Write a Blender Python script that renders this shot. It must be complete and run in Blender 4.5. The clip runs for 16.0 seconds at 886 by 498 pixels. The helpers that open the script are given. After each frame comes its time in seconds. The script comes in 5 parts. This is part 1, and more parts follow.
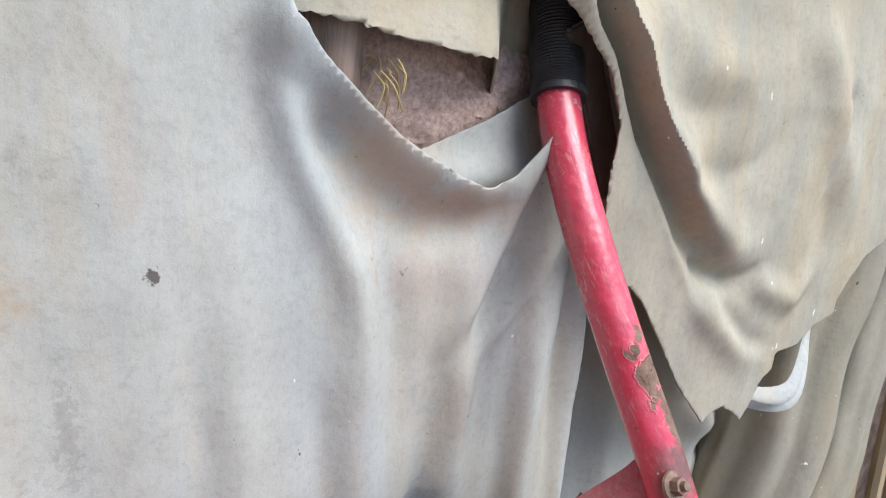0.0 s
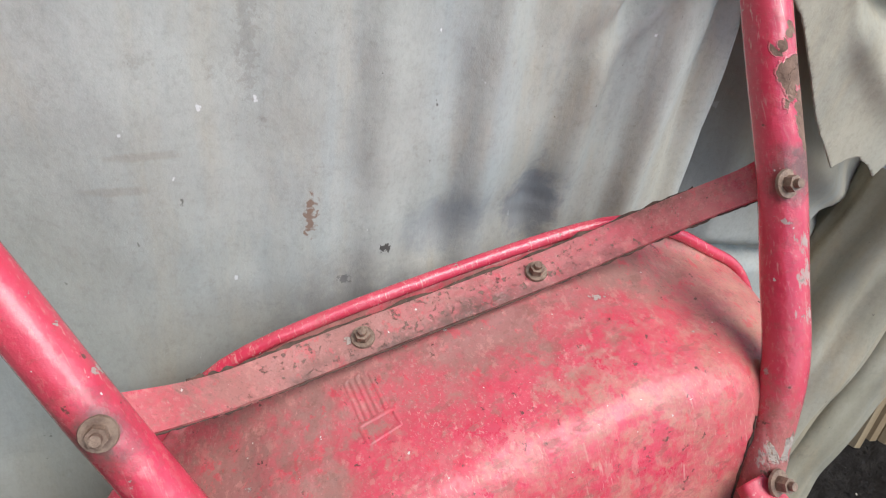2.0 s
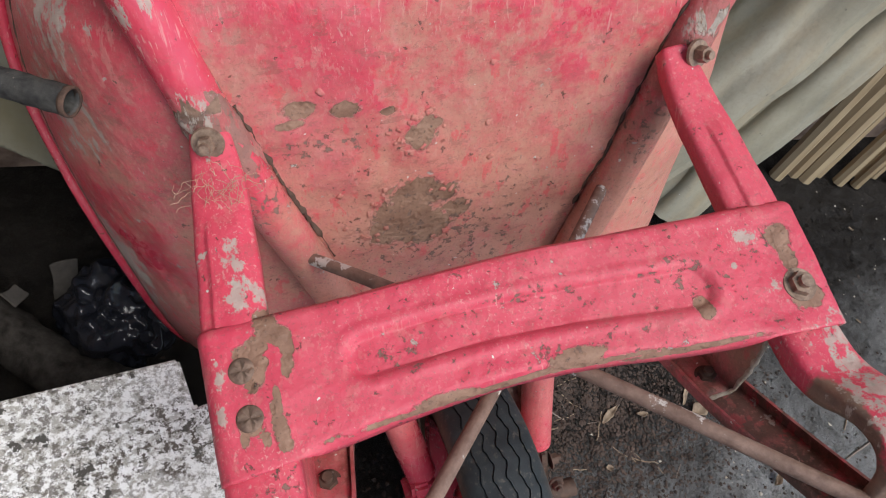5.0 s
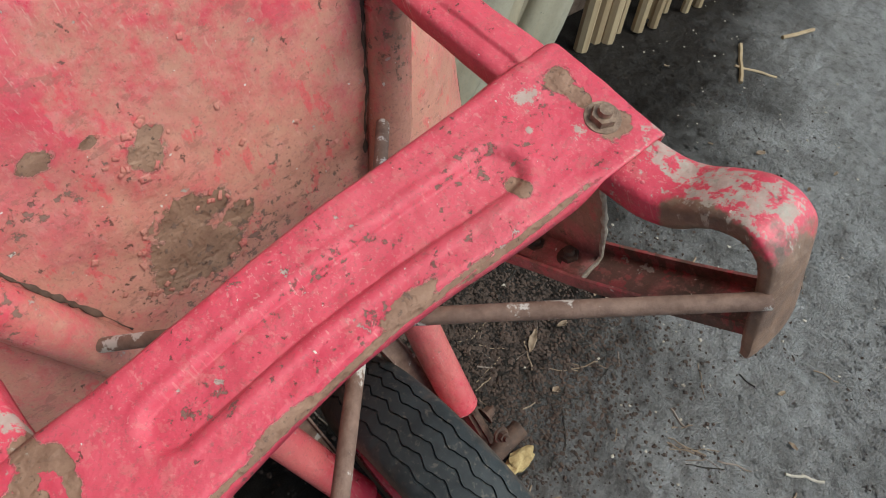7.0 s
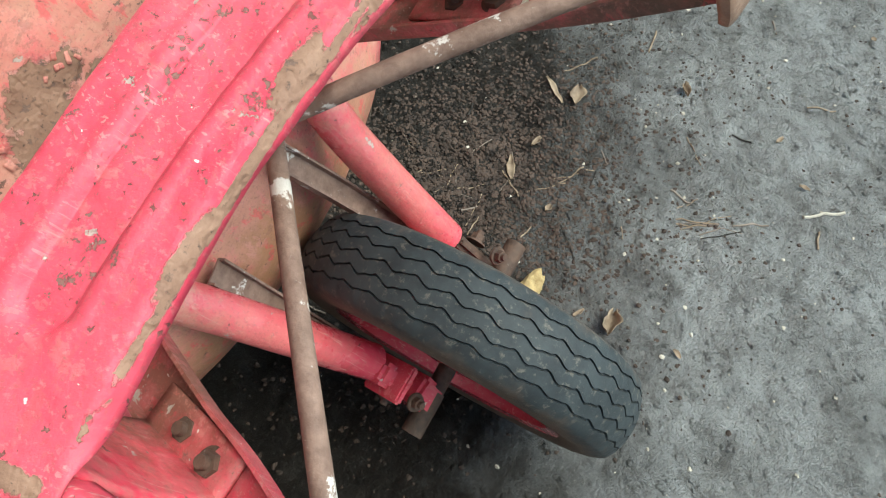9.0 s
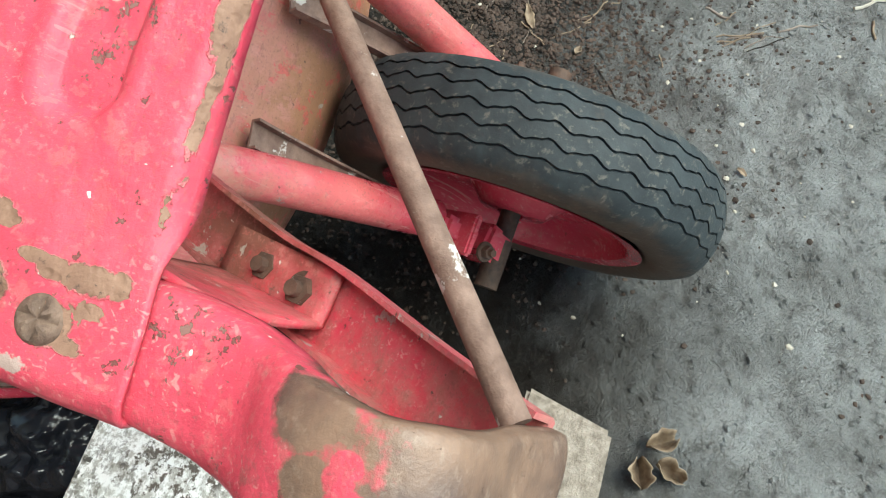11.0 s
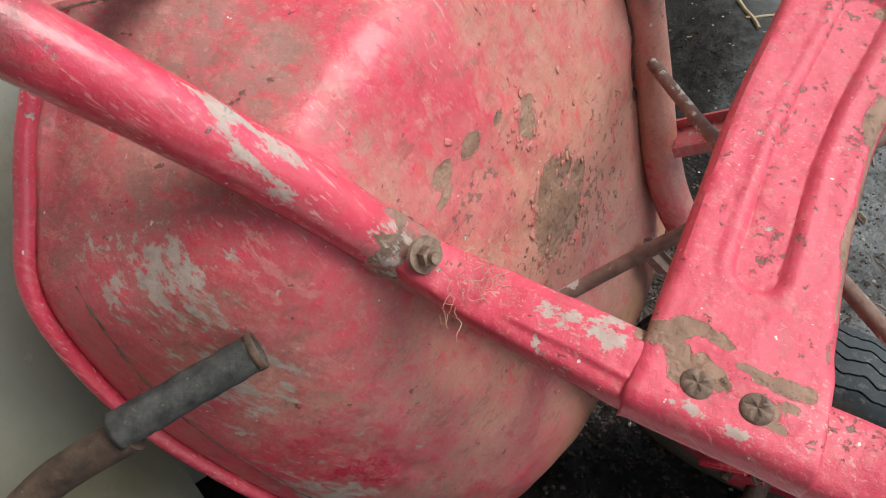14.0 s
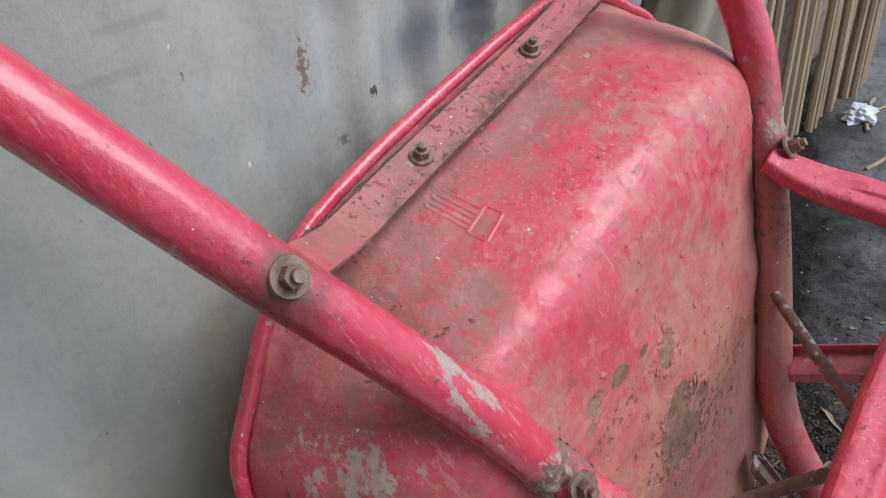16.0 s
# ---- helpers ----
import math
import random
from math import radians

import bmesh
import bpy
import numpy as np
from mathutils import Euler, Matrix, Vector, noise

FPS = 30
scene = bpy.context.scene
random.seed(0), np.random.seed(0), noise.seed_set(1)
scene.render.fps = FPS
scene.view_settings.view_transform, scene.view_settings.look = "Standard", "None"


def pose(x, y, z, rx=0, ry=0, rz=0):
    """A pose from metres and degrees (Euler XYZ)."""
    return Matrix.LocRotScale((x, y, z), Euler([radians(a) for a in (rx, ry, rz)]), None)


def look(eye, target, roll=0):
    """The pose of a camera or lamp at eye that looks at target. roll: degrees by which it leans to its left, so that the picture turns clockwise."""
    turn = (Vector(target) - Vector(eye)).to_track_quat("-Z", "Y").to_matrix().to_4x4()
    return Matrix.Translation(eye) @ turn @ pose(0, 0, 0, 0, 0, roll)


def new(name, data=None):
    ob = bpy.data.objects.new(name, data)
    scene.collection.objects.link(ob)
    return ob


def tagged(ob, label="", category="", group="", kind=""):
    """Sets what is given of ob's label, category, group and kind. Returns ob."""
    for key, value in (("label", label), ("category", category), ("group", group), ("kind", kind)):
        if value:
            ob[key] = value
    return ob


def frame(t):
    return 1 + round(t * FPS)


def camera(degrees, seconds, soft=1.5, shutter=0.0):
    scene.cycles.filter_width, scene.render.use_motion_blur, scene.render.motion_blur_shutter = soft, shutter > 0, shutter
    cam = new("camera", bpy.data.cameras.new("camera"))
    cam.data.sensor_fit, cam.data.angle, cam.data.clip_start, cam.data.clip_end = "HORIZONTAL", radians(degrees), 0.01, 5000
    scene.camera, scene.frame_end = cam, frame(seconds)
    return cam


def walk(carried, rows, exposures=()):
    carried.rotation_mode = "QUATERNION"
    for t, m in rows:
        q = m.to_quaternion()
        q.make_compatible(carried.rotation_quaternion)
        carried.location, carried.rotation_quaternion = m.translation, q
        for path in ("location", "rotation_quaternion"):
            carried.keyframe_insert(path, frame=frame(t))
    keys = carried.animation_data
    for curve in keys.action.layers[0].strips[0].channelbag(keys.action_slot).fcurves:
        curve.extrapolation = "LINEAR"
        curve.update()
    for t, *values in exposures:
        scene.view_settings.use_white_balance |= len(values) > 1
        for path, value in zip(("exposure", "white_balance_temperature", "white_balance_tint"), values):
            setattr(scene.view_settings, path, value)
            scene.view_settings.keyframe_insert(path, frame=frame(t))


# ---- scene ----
cam = camera(64.1, 16.0, soft=1.1)
PATH = [
    (0, (-0.164, -0.233, 1.124), (1.003, 1.298, 0.584), 4.5),
    (0.5, (-0.166, -0.244, 1.101), (0.931, 1.269, 0.39), 6.2),
    (1, (-0.182, -0.247, 1.082), (0.809, 1.261, 0.219), 6.2),
    (1.5, (-0.194, -0.268, 1.063), (0.682, 1.235, 0.077), 7.9),
    (2, (-0.195, -0.291, 1.058), (0.599, 1.165, -0.059), 9.3),
    (2.5, (-0.2, -0.31, 1.039), (0.576, 1.068, -0.185), 12.6),
    (3, (-0.209, -0.326, 1.017), (0.504, 0.969, -0.331), 16.8),
    (3.5, (-0.203, -0.351, 0.997), (0.459, 0.777, -0.516), 22.9),
    (4, (-0.208, -0.372, 0.968), (0.526, 0.62, -0.605), 30.4),
    (4.5, (-0.195, -0.397, 0.954), (0.579, 0.533, -0.638), 32.3),
    (5, (-0.174, -0.409, 0.936), (0.634, 0.496, -0.653), 29.9),
    (5.2, (-0.162, -0.411, 0.93), (0.692, 0.468, -0.651), 29.5),
    (7.3, (-0.087, -0.424, 0.876), (0.963, 0.308, -0.661), 10.8),
    (7.5, (-0.084, -0.423, 0.871), (0.968, 0.286, -0.676), 10.0),
    (8, (-0.081, -0.431, 0.849), (0.92, 0.23, -0.751), 5.7),
    (8.5, (-0.079, -0.441, 0.823), (0.857, 0.202, -0.823), 0.7),
    (9, (-0.076, -0.455, 0.787), (0.792, 0.124, -0.92), -3.2),
    (9.2, (-0.073, -0.459, 0.77), (0.772, 0.089, -0.958), -4.6),
    (11.3, (-0.15, -0.426, 0.719), (0.494, 0.137, -1.089), -20.2),
    (11.5, (-0.167, -0.417, 0.73), (0.471, 0.175, -1.071), -21.6),
    (12, (-0.213, -0.391, 0.774), (0.529, 0.286, -0.955), -17.7),
    (12.5, (-0.249, -0.369, 0.804), (0.645, 0.349, -0.835), -13.6),
    (13, (-0.291, -0.337, 0.812), (0.728, 0.424, -0.731), -11.2),
    (13.5, (-0.322, -0.293, 0.818), (0.798, 0.503, -0.634), -7.9),
    (14, (-0.342, -0.271, 0.827), (0.857, 0.566, -0.537), -6.6),
    (14.5, (-0.356, -0.255, 0.854), (0.873, 0.634, -0.45), -6.0),
    (15, (-0.36, -0.246, 0.891), (0.905, 0.703, -0.334), -4.8),
    (15.5, (-0.37, -0.241, 0.913), (0.911, 0.749, -0.262), -4.1),
    (16, (-0.38, -0.22, 0.929), (0.889, 0.844, -0.193), -2.6),
]
EXPOSURES = [(0.0, 0.6, 6200, 11), (1.0, 0.5, 6300, 10), (2.0, 0.36, 6300, 9), (3.0, 0.22, 6200, 10), (4.0, 0.2, 6100, 12), (4.5, 0.18, 6350, 10), (5.2, 0.18, 6450, 8), (7.3, 0.2, 6600, 0), (8.0, 0.33, 6550, -2), (8.5, 0.57, 6500, -4), (9.0, 0.92, 6480, -6), (11.3, 1.0, 6480, -7), (11.5, 0.92, 6500, -7), (12.5, 0.48, 6550, 0), (13.5, 0.47, 6600, 2), (14.5, 0.45, 6450, 4), (16.0, 0.1, 6100, 10)]
walk(cam, [(t, look(eye, target, roll)) for t, eye, target, roll in PATH], EXPOSURES)

# ---- world and light ----
world = bpy.data.worlds.new("sky")
scene.world = world
world.use_nodes = True
wn = world.node_tree
bg = wn.nodes["Background"]
sky = wn.nodes.new("ShaderNodeTexSky")
sky.sky_type = "NISHITA"
sky.sun_disc = False
sky.sun_elevation, sky.sun_rotation = radians(55), radians(154)
wn.links.new(sky.outputs[0], bg.inputs[0])
bg.inputs[1].default_value = 0.15
sun = new("sun", bpy.data.lights.new("sun", "SUN"))
sun.data.energy, sun.data.angle, sun.data.color = 3.0, radians(44), (1.0, 0.96, 0.91)
sun.matrix_world = look((0.73, -1.5, 2.4), (0, 0, 0))

# ---- materials ----
def mat(name, rough=0.6, metal=0.0, spec=0.5):
    m = bpy.data.materials.new(name)
    m.use_nodes = True
    b = m.node_tree.nodes["Principled BSDF"]
    b.inputs["Roughness"].default_value = rough
    b.inputs["Metallic"].default_value = metal
    b.inputs["Specular IOR Level"].default_value = spec
    return m


class Nodes:
    """A thin wrapper for building node trees in a few lines."""

    def __init__(self, m):
        self.m, self.t = m, m.node_tree
        self.b = self.t.nodes["Principled BSDF"]
        self.co = self.t.nodes.new("ShaderNodeTexCoord").outputs["Object"]

    def put(self, kind, **sockets):
        n = self.t.nodes.new(kind)
        for key, v in sockets.items():
            self.feed(n.inputs[key.replace("_", " ")], v)
        return n

    def feed(self, socket, v):
        if isinstance(v, bpy.types.NodeSocket):
            self.t.links.new(v, socket)
        else:
            socket.default_value = v

    def mapped(self, scale=(1, 1, 1), rot=(0, 0, 0), loc=(0, 0, 0)):
        n = self.t.nodes.new("ShaderNodeMapping")
        self.feed(n.inputs["Vector"], self.co)
        n.inputs["Scale"].default_value = scale
        n.inputs["Rotation"].default_value = [radians(a) for a in rot]
        n.inputs["Location"].default_value = loc
        return n.outputs[0]

    def noise(self, scale, detail=4.0, rough=0.55, vec=None, distort=0.0):
        n = self.t.nodes.new("ShaderNodeTexNoise")
        self.feed(n.inputs["Vector"], vec or self.co)
        n.inputs["Scale"].default_value, n.inputs["Detail"].default_value = scale, detail
        n.inputs["Roughness"].default_value, n.inputs["Distortion"].default_value = rough, distort
        return n.outputs[0]

    def voronoi(self, scale, vec=None, feature="F1"):
        n = self.t.nodes.new("ShaderNodeTexVoronoi")
        n.feature = feature
        self.feed(n.inputs["Vector"], vec or self.co)
        n.inputs["Scale"].default_value = scale
        return n.outputs[0]

    def ramp(self, fac, lo, hi, a=0.0, b=1.0):
        n = self.t.nodes.new("ShaderNodeMapRange")
        self.feed(n.inputs["Value"], fac)
        n.inputs["From Min"].default_value, n.inputs["From Max"].default_value = lo, hi
        n.inputs["To Min"].default_value, n.inputs["To Max"].default_value = a, b
        return n.outputs[0]

    def math(self, op, a, b=0.0):
        n = self.t.nodes.new("ShaderNodeMath")
        n.operation = op
        self.feed(n.inputs[0], a)
        self.feed(n.inputs[1], b)
        return n.outputs[0]

    def mix(self, fac, a, b):
        n = self.t.nodes.new("ShaderNodeMix")
        n.data_type = "RGBA"
        self.feed(n.inputs[0], fac)
        for socket, v in ((n.inputs[6], a), (n.inputs[7], b)):
            self.feed(socket, v if isinstance(v, bpy.types.NodeSocket) else (*v, 1))
        return n.outputs[2]

    def near(self, point, radii):
        """Distance from a point in units of its radii: 1 on the rim of the ellipsoid."""
        n = self.t.nodes.new("ShaderNodeVectorMath")
        n.operation = "SUBTRACT"
        self.feed(n.inputs[0], self.co)
        n.inputs[1].default_value = point
        d = self.t.nodes.new("ShaderNodeVectorMath")
        d.operation = "DIVIDE"
        self.feed(d.inputs[0], n.outputs[0])
        d.inputs[1].default_value = radii
        ln = self.t.nodes.new("ShaderNodeVectorMath")
        ln.operation = "LENGTH"
        self.feed(ln.inputs[0], d.outputs[0])
        return ln.outputs["Value"]

    def axis(self, i):
        n = self.t.nodes.new("ShaderNodeSeparateXYZ")
        self.feed(n.inputs[0], self.co)
        return n.outputs[i]

    def colour(self, c):
        self.feed(self.b.inputs["Base Color"], c if isinstance(c, bpy.types.NodeSocket) else (*c, 1))

    def rough(self, v):
        self.feed(self.b.inputs["Roughness"], v)

    def bump(self, height, strength, distance=0.002):
        n = self.t.nodes.new("ShaderNodeBump")
        n.inputs["Strength"].default_value, n.inputs["Distance"].default_value = strength, distance
        self.feed(n.inputs["Height"], height)
        old = self.b.inputs["Normal"]
        if old.is_linked:
            self.feed(n.inputs["Normal"], old.links[0].from_socket)
        self.feed(old, n.outputs[0])


RED, PINK, DUST, RUST, PRIMER = (0.585, 0.034, 0.076), (0.62, 0.16, 0.175), (0.28, 0.17, 0.13), (0.11, 0.06, 0.045), (0.42, 0.37, 0.32)


def paint(name, dust=0.5, spots=0.5, chips=0.5, patches=(), bare=(), soil=(), veil=(), flecks=(), flakes=(), islands=(), worn=(), gloss=0.15, chalk=0.6, coat=0.6, sheen=0.14, mottle=0.3):
    """Old red enamel: chalky fading, dust, scratches, chips to primer, flaked brown patches."""
    m = mat(name, 0.35, 0.0, 0.5)
    n = Nodes(m)
    fine = n.noise(85, 8, 0.72)
    fade = n.ramp(n.math("ADD", n.math("MULTIPLY", n.noise(8, 6, 0.62), 0.75), n.math("MULTIPLY", fine, 0.25)), 0.40, 0.62)
    c = n.mix(n.math("MULTIPLY", fade, chalk), RED, PINK)
    scratch = 0.0
    for turn, off, size in ((18, 0, 300), (62, 5, 420), (-35, 9, 360), (95, 14, 250), (130, 3, 480)):
        k = n.ramp(n.noise(size, 2, 0.5, n.mapped((1, 0.03, 1), (0, 0, turn), (off, off, 0)), 0.6), 0.675, 0.72)
        scratch = n.math("MAXIMUM", scratch, k)
    gate = n.ramp(n.noise(14, 3, 0.5, n.mapped((1, 1, 1), (0, 0, 0), (4, 2, 8))), 0.42, 0.6)
    c = n.mix(n.math("MULTIPLY", n.math("MULTIPLY", scratch, gate), 0.65), c, (0.66, 0.33, 0.30))
    d = n.ramp(n.math("ADD", n.math("MULTIPLY", n.noise(10, 7, 0.68), 0.6), n.math("MULTIPLY", fine, 0.4)), 0.62 - 0.26 * dust, 0.76 - 0.2 * dust)
    for p, r in soil:
        d = n.math("MAXIMUM", d, n.ramp(n.math("ADD", n.math("ADD", n.near(p, r), n.math("MULTIPLY", fine, 2.0)), n.math("MULTIPLY", n.noise(16, 6, 0.65), 1.6)), 2.95, 2.35))
    c = n.mix(n.math("MULTIPLY", d, 0.4 + 0.5 * dust), c, n.mix(n.noise(30, 5, 0.6), DUST, (0.42, 0.20, 0.165)))
    for p, r, tint, k in veil:
        v = n.math("ADD", n.math("ADD", n.near(p, r), n.math("MULTIPLY", n.noise(13, 7, 0.68), 2.6)), n.math("MULTIPLY", fine, 1.8))
        v = n.ramp(v, 3.3, 2.5)
        c = n.mix(n.math("MULTIPLY", v, k), c, n.mix(n.noise(45, 6, 0.65), tint, tuple(0.72 * a for a in tint)))
        d = n.math("MAXIMUM", d, n.math("MULTIPLY", v, 0.75))
    dash = n.ramp(n.noise(95, 5, 0.68, n.mapped((1, 0.4, 1), (0, 0, 28), (2, 6, 4))), 0.555, 0.585)
    c = n.mix(n.math("MULTIPLY", dash, mottle), c, n.mix(n.ramp(n.noise(30, 4, 0.6), 0.45, 0.55), (0.55, 0.24, 0.205), (0.66, 0.03, 0.07)))
    scuff = n.ramp(n.noise(80, 6, 0.7, n.mapped((0.5, 1, 1), (0, 0, -20), (9, 1, 5))), 0.585, 0.61)
    c = n.mix(n.math("MULTIPLY", scuff, mottle * 0.9), c, (0.24, 0.105, 0.08))
    d = n.math("MAXIMUM", d, n.math("MULTIPLY", n.math("MAXIMUM", dash, scuff), mottle))
    chip = n.ramp(n.noise(38, 7, 0.66), 0.69 - 0.06 * chips, 0.70 - 0.06 * chips)
    c = n.mix(n.math("MULTIPLY", chip, 0.85), c, PRIMER)
    spot = n.ramp(n.noise(105, 5, 0.66), 0.72 - 0.08 * spots, 0.735 - 0.08 * spots)
    c = n.mix(n.math("MULTIPLY", spot, 0.85), c, RUST)
    white = n.ramp(n.noise(170, 2, 0.5, n.mapped((1, 1, 1), (0, 0, 0), (3, 7, 1))), 0.755, 0.765)
    c = n.mix(white, c, (0.62, 0.55, 0.5))
    grit = n.noise(430, 4, 0.7)
    c = n.mix(n.math("MULTIPLY", n.ramp(grit, 0.54, 0.7), n.ramp(d, 0, 1, 0.06 + 0.3 * dust, 0.6)), c, (0.15, 0.085, 0.07))
    c = n.mix(n.math("MULTIPLY", n.ramp(n.noise(330, 3, 0.65, n.mapped((1, 0.5, 1), (0, 0, 40))), 0.58, 0.7), 0.24), c, (0.68, 0.32, 0.29))
    relief = n.math("ADD", n.math("MULTIPLY", d, 0.25), n.math("MULTIPLY", n.noise(260, 6, 0.7), 0.45))
    relief = n.math("SUBTRACT", relief, n.math("MULTIPLY", n.math("MAXIMUM", chip, spot), 0.8))
    rough = n.math("ADD", n.math("ADD", gloss, n.math("MULTIPLY", fade, 0.14)), n.math("MULTIPLY", d, 0.3))
    bent = n.t.nodes.new("ShaderNodeVectorMath")
    bent.operation = "MULTIPLY_ADD"
    nz = n.t.nodes.new("ShaderNodeTexNoise")
    n.feed(nz.inputs["Vector"], n.co)
    nz.inputs["Scale"].default_value, nz.inputs["Detail"].default_value = 45, 5
    n.feed(bent.inputs[0], nz.outputs["Color"])
    bent.inputs[1].default_value = (0.028, 0.028, 0.028)
    n.feed(bent.inputs[2], n.co)
    cells = n.t.nodes.new("ShaderNodeTexVoronoi")
    n.feed(cells.inputs["Vector"], bent.outputs[0])
    cells.inputs["Scale"].default_value = 85
    part_ = n.t.nodes.new("ShaderNodeSeparateColor")
    n.feed(part_.inputs[0], cells.outputs["Color"])
    wob = n.math("ADD", n.math("MULTIPLY", n.noise(22, 6, 0.62), 2.2), n.math("MULTIPLY", part_.outputs[0], 0.75))
    for p, r in patches:
        flake = n.math("ADD", n.near(p, r), wob)
        lip = n.math("MULTIPLY", n.ramp(flake, 2.47, 2.40), n.ramp(n.noise(60, 3, 0.5), 0.42, 0.55))
        c = n.mix(n.math("MULTIPLY", lip, 0.3), c, (0.66, 0.36, 0.31))
        relief = n.math("ADD", relief, n.math("MULTIPLY", lip, 0.7))
        k = n.ramp(flake, 2.36, 2.33)
        c = n.mix(k, c, n.mix(n.ramp(n.noise(75, 7, 0.7), 0.3, 0.7), (0.105, 0.06, 0.042), (0.28, 0.175, 0.125)))
        rough = n.math("MAXIMUM", rough, n.math("MULTIPLY", k, 0.9))
        relief = n.math("SUBTRACT", relief, n.math("MULTIPLY", k, 1.2))
    if worn:
        edge = 9.0
        for p, r in worn:
            edge = n.math("MINIMUM", edge, n.near(p, r))
        for p, r in islands:
            edge = n.math("MAXIMUM", edge, n.math("SUBTRACT", 1.9, n.math("MULTIPLY", n.near(p, r), 0.9)))
        k = n.ramp(n.math("ADD", edge, n.math("ADD", n.math("MULTIPLY", n.noise(42, 7, 0.68), 1.1), n.math("MULTIPLY", fine, 0.5))), 1.86, 1.68)
        steel = n.mix(n.ramp(n.noise(24, 7, 0.66), 0.36, 0.64), (0.085, 0.052, 0.042), (0.255, 0.155, 0.105))
        steel = n.mix(n.math("MULTIPLY", n.ramp(n.noise(150, 5, 0.7), 0.55, 0.68), 0.5), steel, (0.34, 0.25, 0.19))
        c = n.mix(k, c, steel)
        rough = n.math("ADD", n.math("MULTIPLY", rough, n.math("SUBTRACT", 1.0, k)), n.math("MULTIPLY", k, 0.42))
    if flakes:
        edge = 9.0
        for p, r in flakes:
            edge = n.math("MINIMUM", edge, n.near(p, r))
        edge = n.math("ADD", edge, n.math("ADD", n.math("MULTIPLY", n.noise(120, 8, 0.74), 1.25), n.math("MULTIPLY", part_.outputs[1], 0.25)))
        lip = n.math("MULTIPLY", n.ramp(edge, 1.76, 1.71), n.ramp(n.noise(60, 3, 0.5), 0.4, 0.52))
        c = n.mix(n.math("MULTIPLY", lip, 0.35), c, (0.68, 0.40, 0.34))
        relief = n.math("ADD", relief, n.math("MULTIPLY", lip, 0.9))
        k = n.ramp(edge, 1.66, 1.635)
        rust = n.mix(n.ramp(n.noise(55, 8, 0.72), 0.32, 0.68), (0.185, 0.095, 0.062), (0.34, 0.20, 0.136))
        rust = n.mix(n.ramp(n.noise(240, 4, 0.65), 0.6, 0.7), rust, (0.055, 0.034, 0.026))
        c = n.mix(k, c, rust)
        rough = n.math("MAXIMUM", rough, n.math("MULTIPLY", k, 0.72))
        relief = n.math("SUBTRACT", relief, n.math("MULTIPLY", k, 1.5))
    for p, r in flecks:
        k = n.ramp(n.math("ADD", n.near(p, r), n.math("MULTIPLY", n.noise(150, 7, 0.68), 5.0)), 2.36, 2.27)
        c = n.mix(n.math("MULTIPLY", k, 0.9), c, (0.19, 0.12, 0.095))
        rough = n.math("MAXIMUM", rough, n.math("MULTIPLY", k, 0.85))
        relief = n.math("SUBTRACT", relief, n.math("MULTIPLY", k, 0.9))
    streak = n.noise(120, 8, 0.74, n.mapped((1, 0.32, 1), (0, 0, 12)))
    for p, r in bare:
        k = n.ramp(n.math("ADD", n.near(p, r), n.math("MULTIPLY", streak, 4.6)), 2.88, 2.68)
        c = n.mix(n.math("MULTIPLY", k, 0.85), c, n.mix(n.noise(160, 4, 0.6), (0.26, 0.22, 0.18), (0.52, 0.47, 0.41)))
        rough = n.math("MAXIMUM", rough, n.math("MULTIPLY", k, 0.75))
    n.colour(c)
    n.rough(rough)
    n.feed(n.b.inputs["Coat Weight"], n.ramp(rough, 0.2, 0.45, coat, 0.0))
    n.b.inputs["Coat Roughness"].default_value = sheen
    n.bump(n.noise(26, 3, 0.5), 0.8, 0.006)
    n.bump(relief, 0.7, 0.0016)
    return m


def rusty(name, dark=(0.085, 0.05, 0.035), light=(0.27, 0.165, 0.11), rough=0.75, metal=0.25, scale=60):
    m = mat(name, rough, metal)
    n = Nodes(m)
    c = n.mix(n.ramp(n.noise(scale, 6, 0.65), 0.3, 0.7), dark, light)
    c = n.mix(n.ramp(n.noise(scale * 3, 5, 0.7), 0.66, 0.74), c, (0.38, 0.33, 0.28))
    n.colour(c)
    n.bump(n.noise(scale * 4, 5, 0.7), 0.6, 0.0012)
    return m


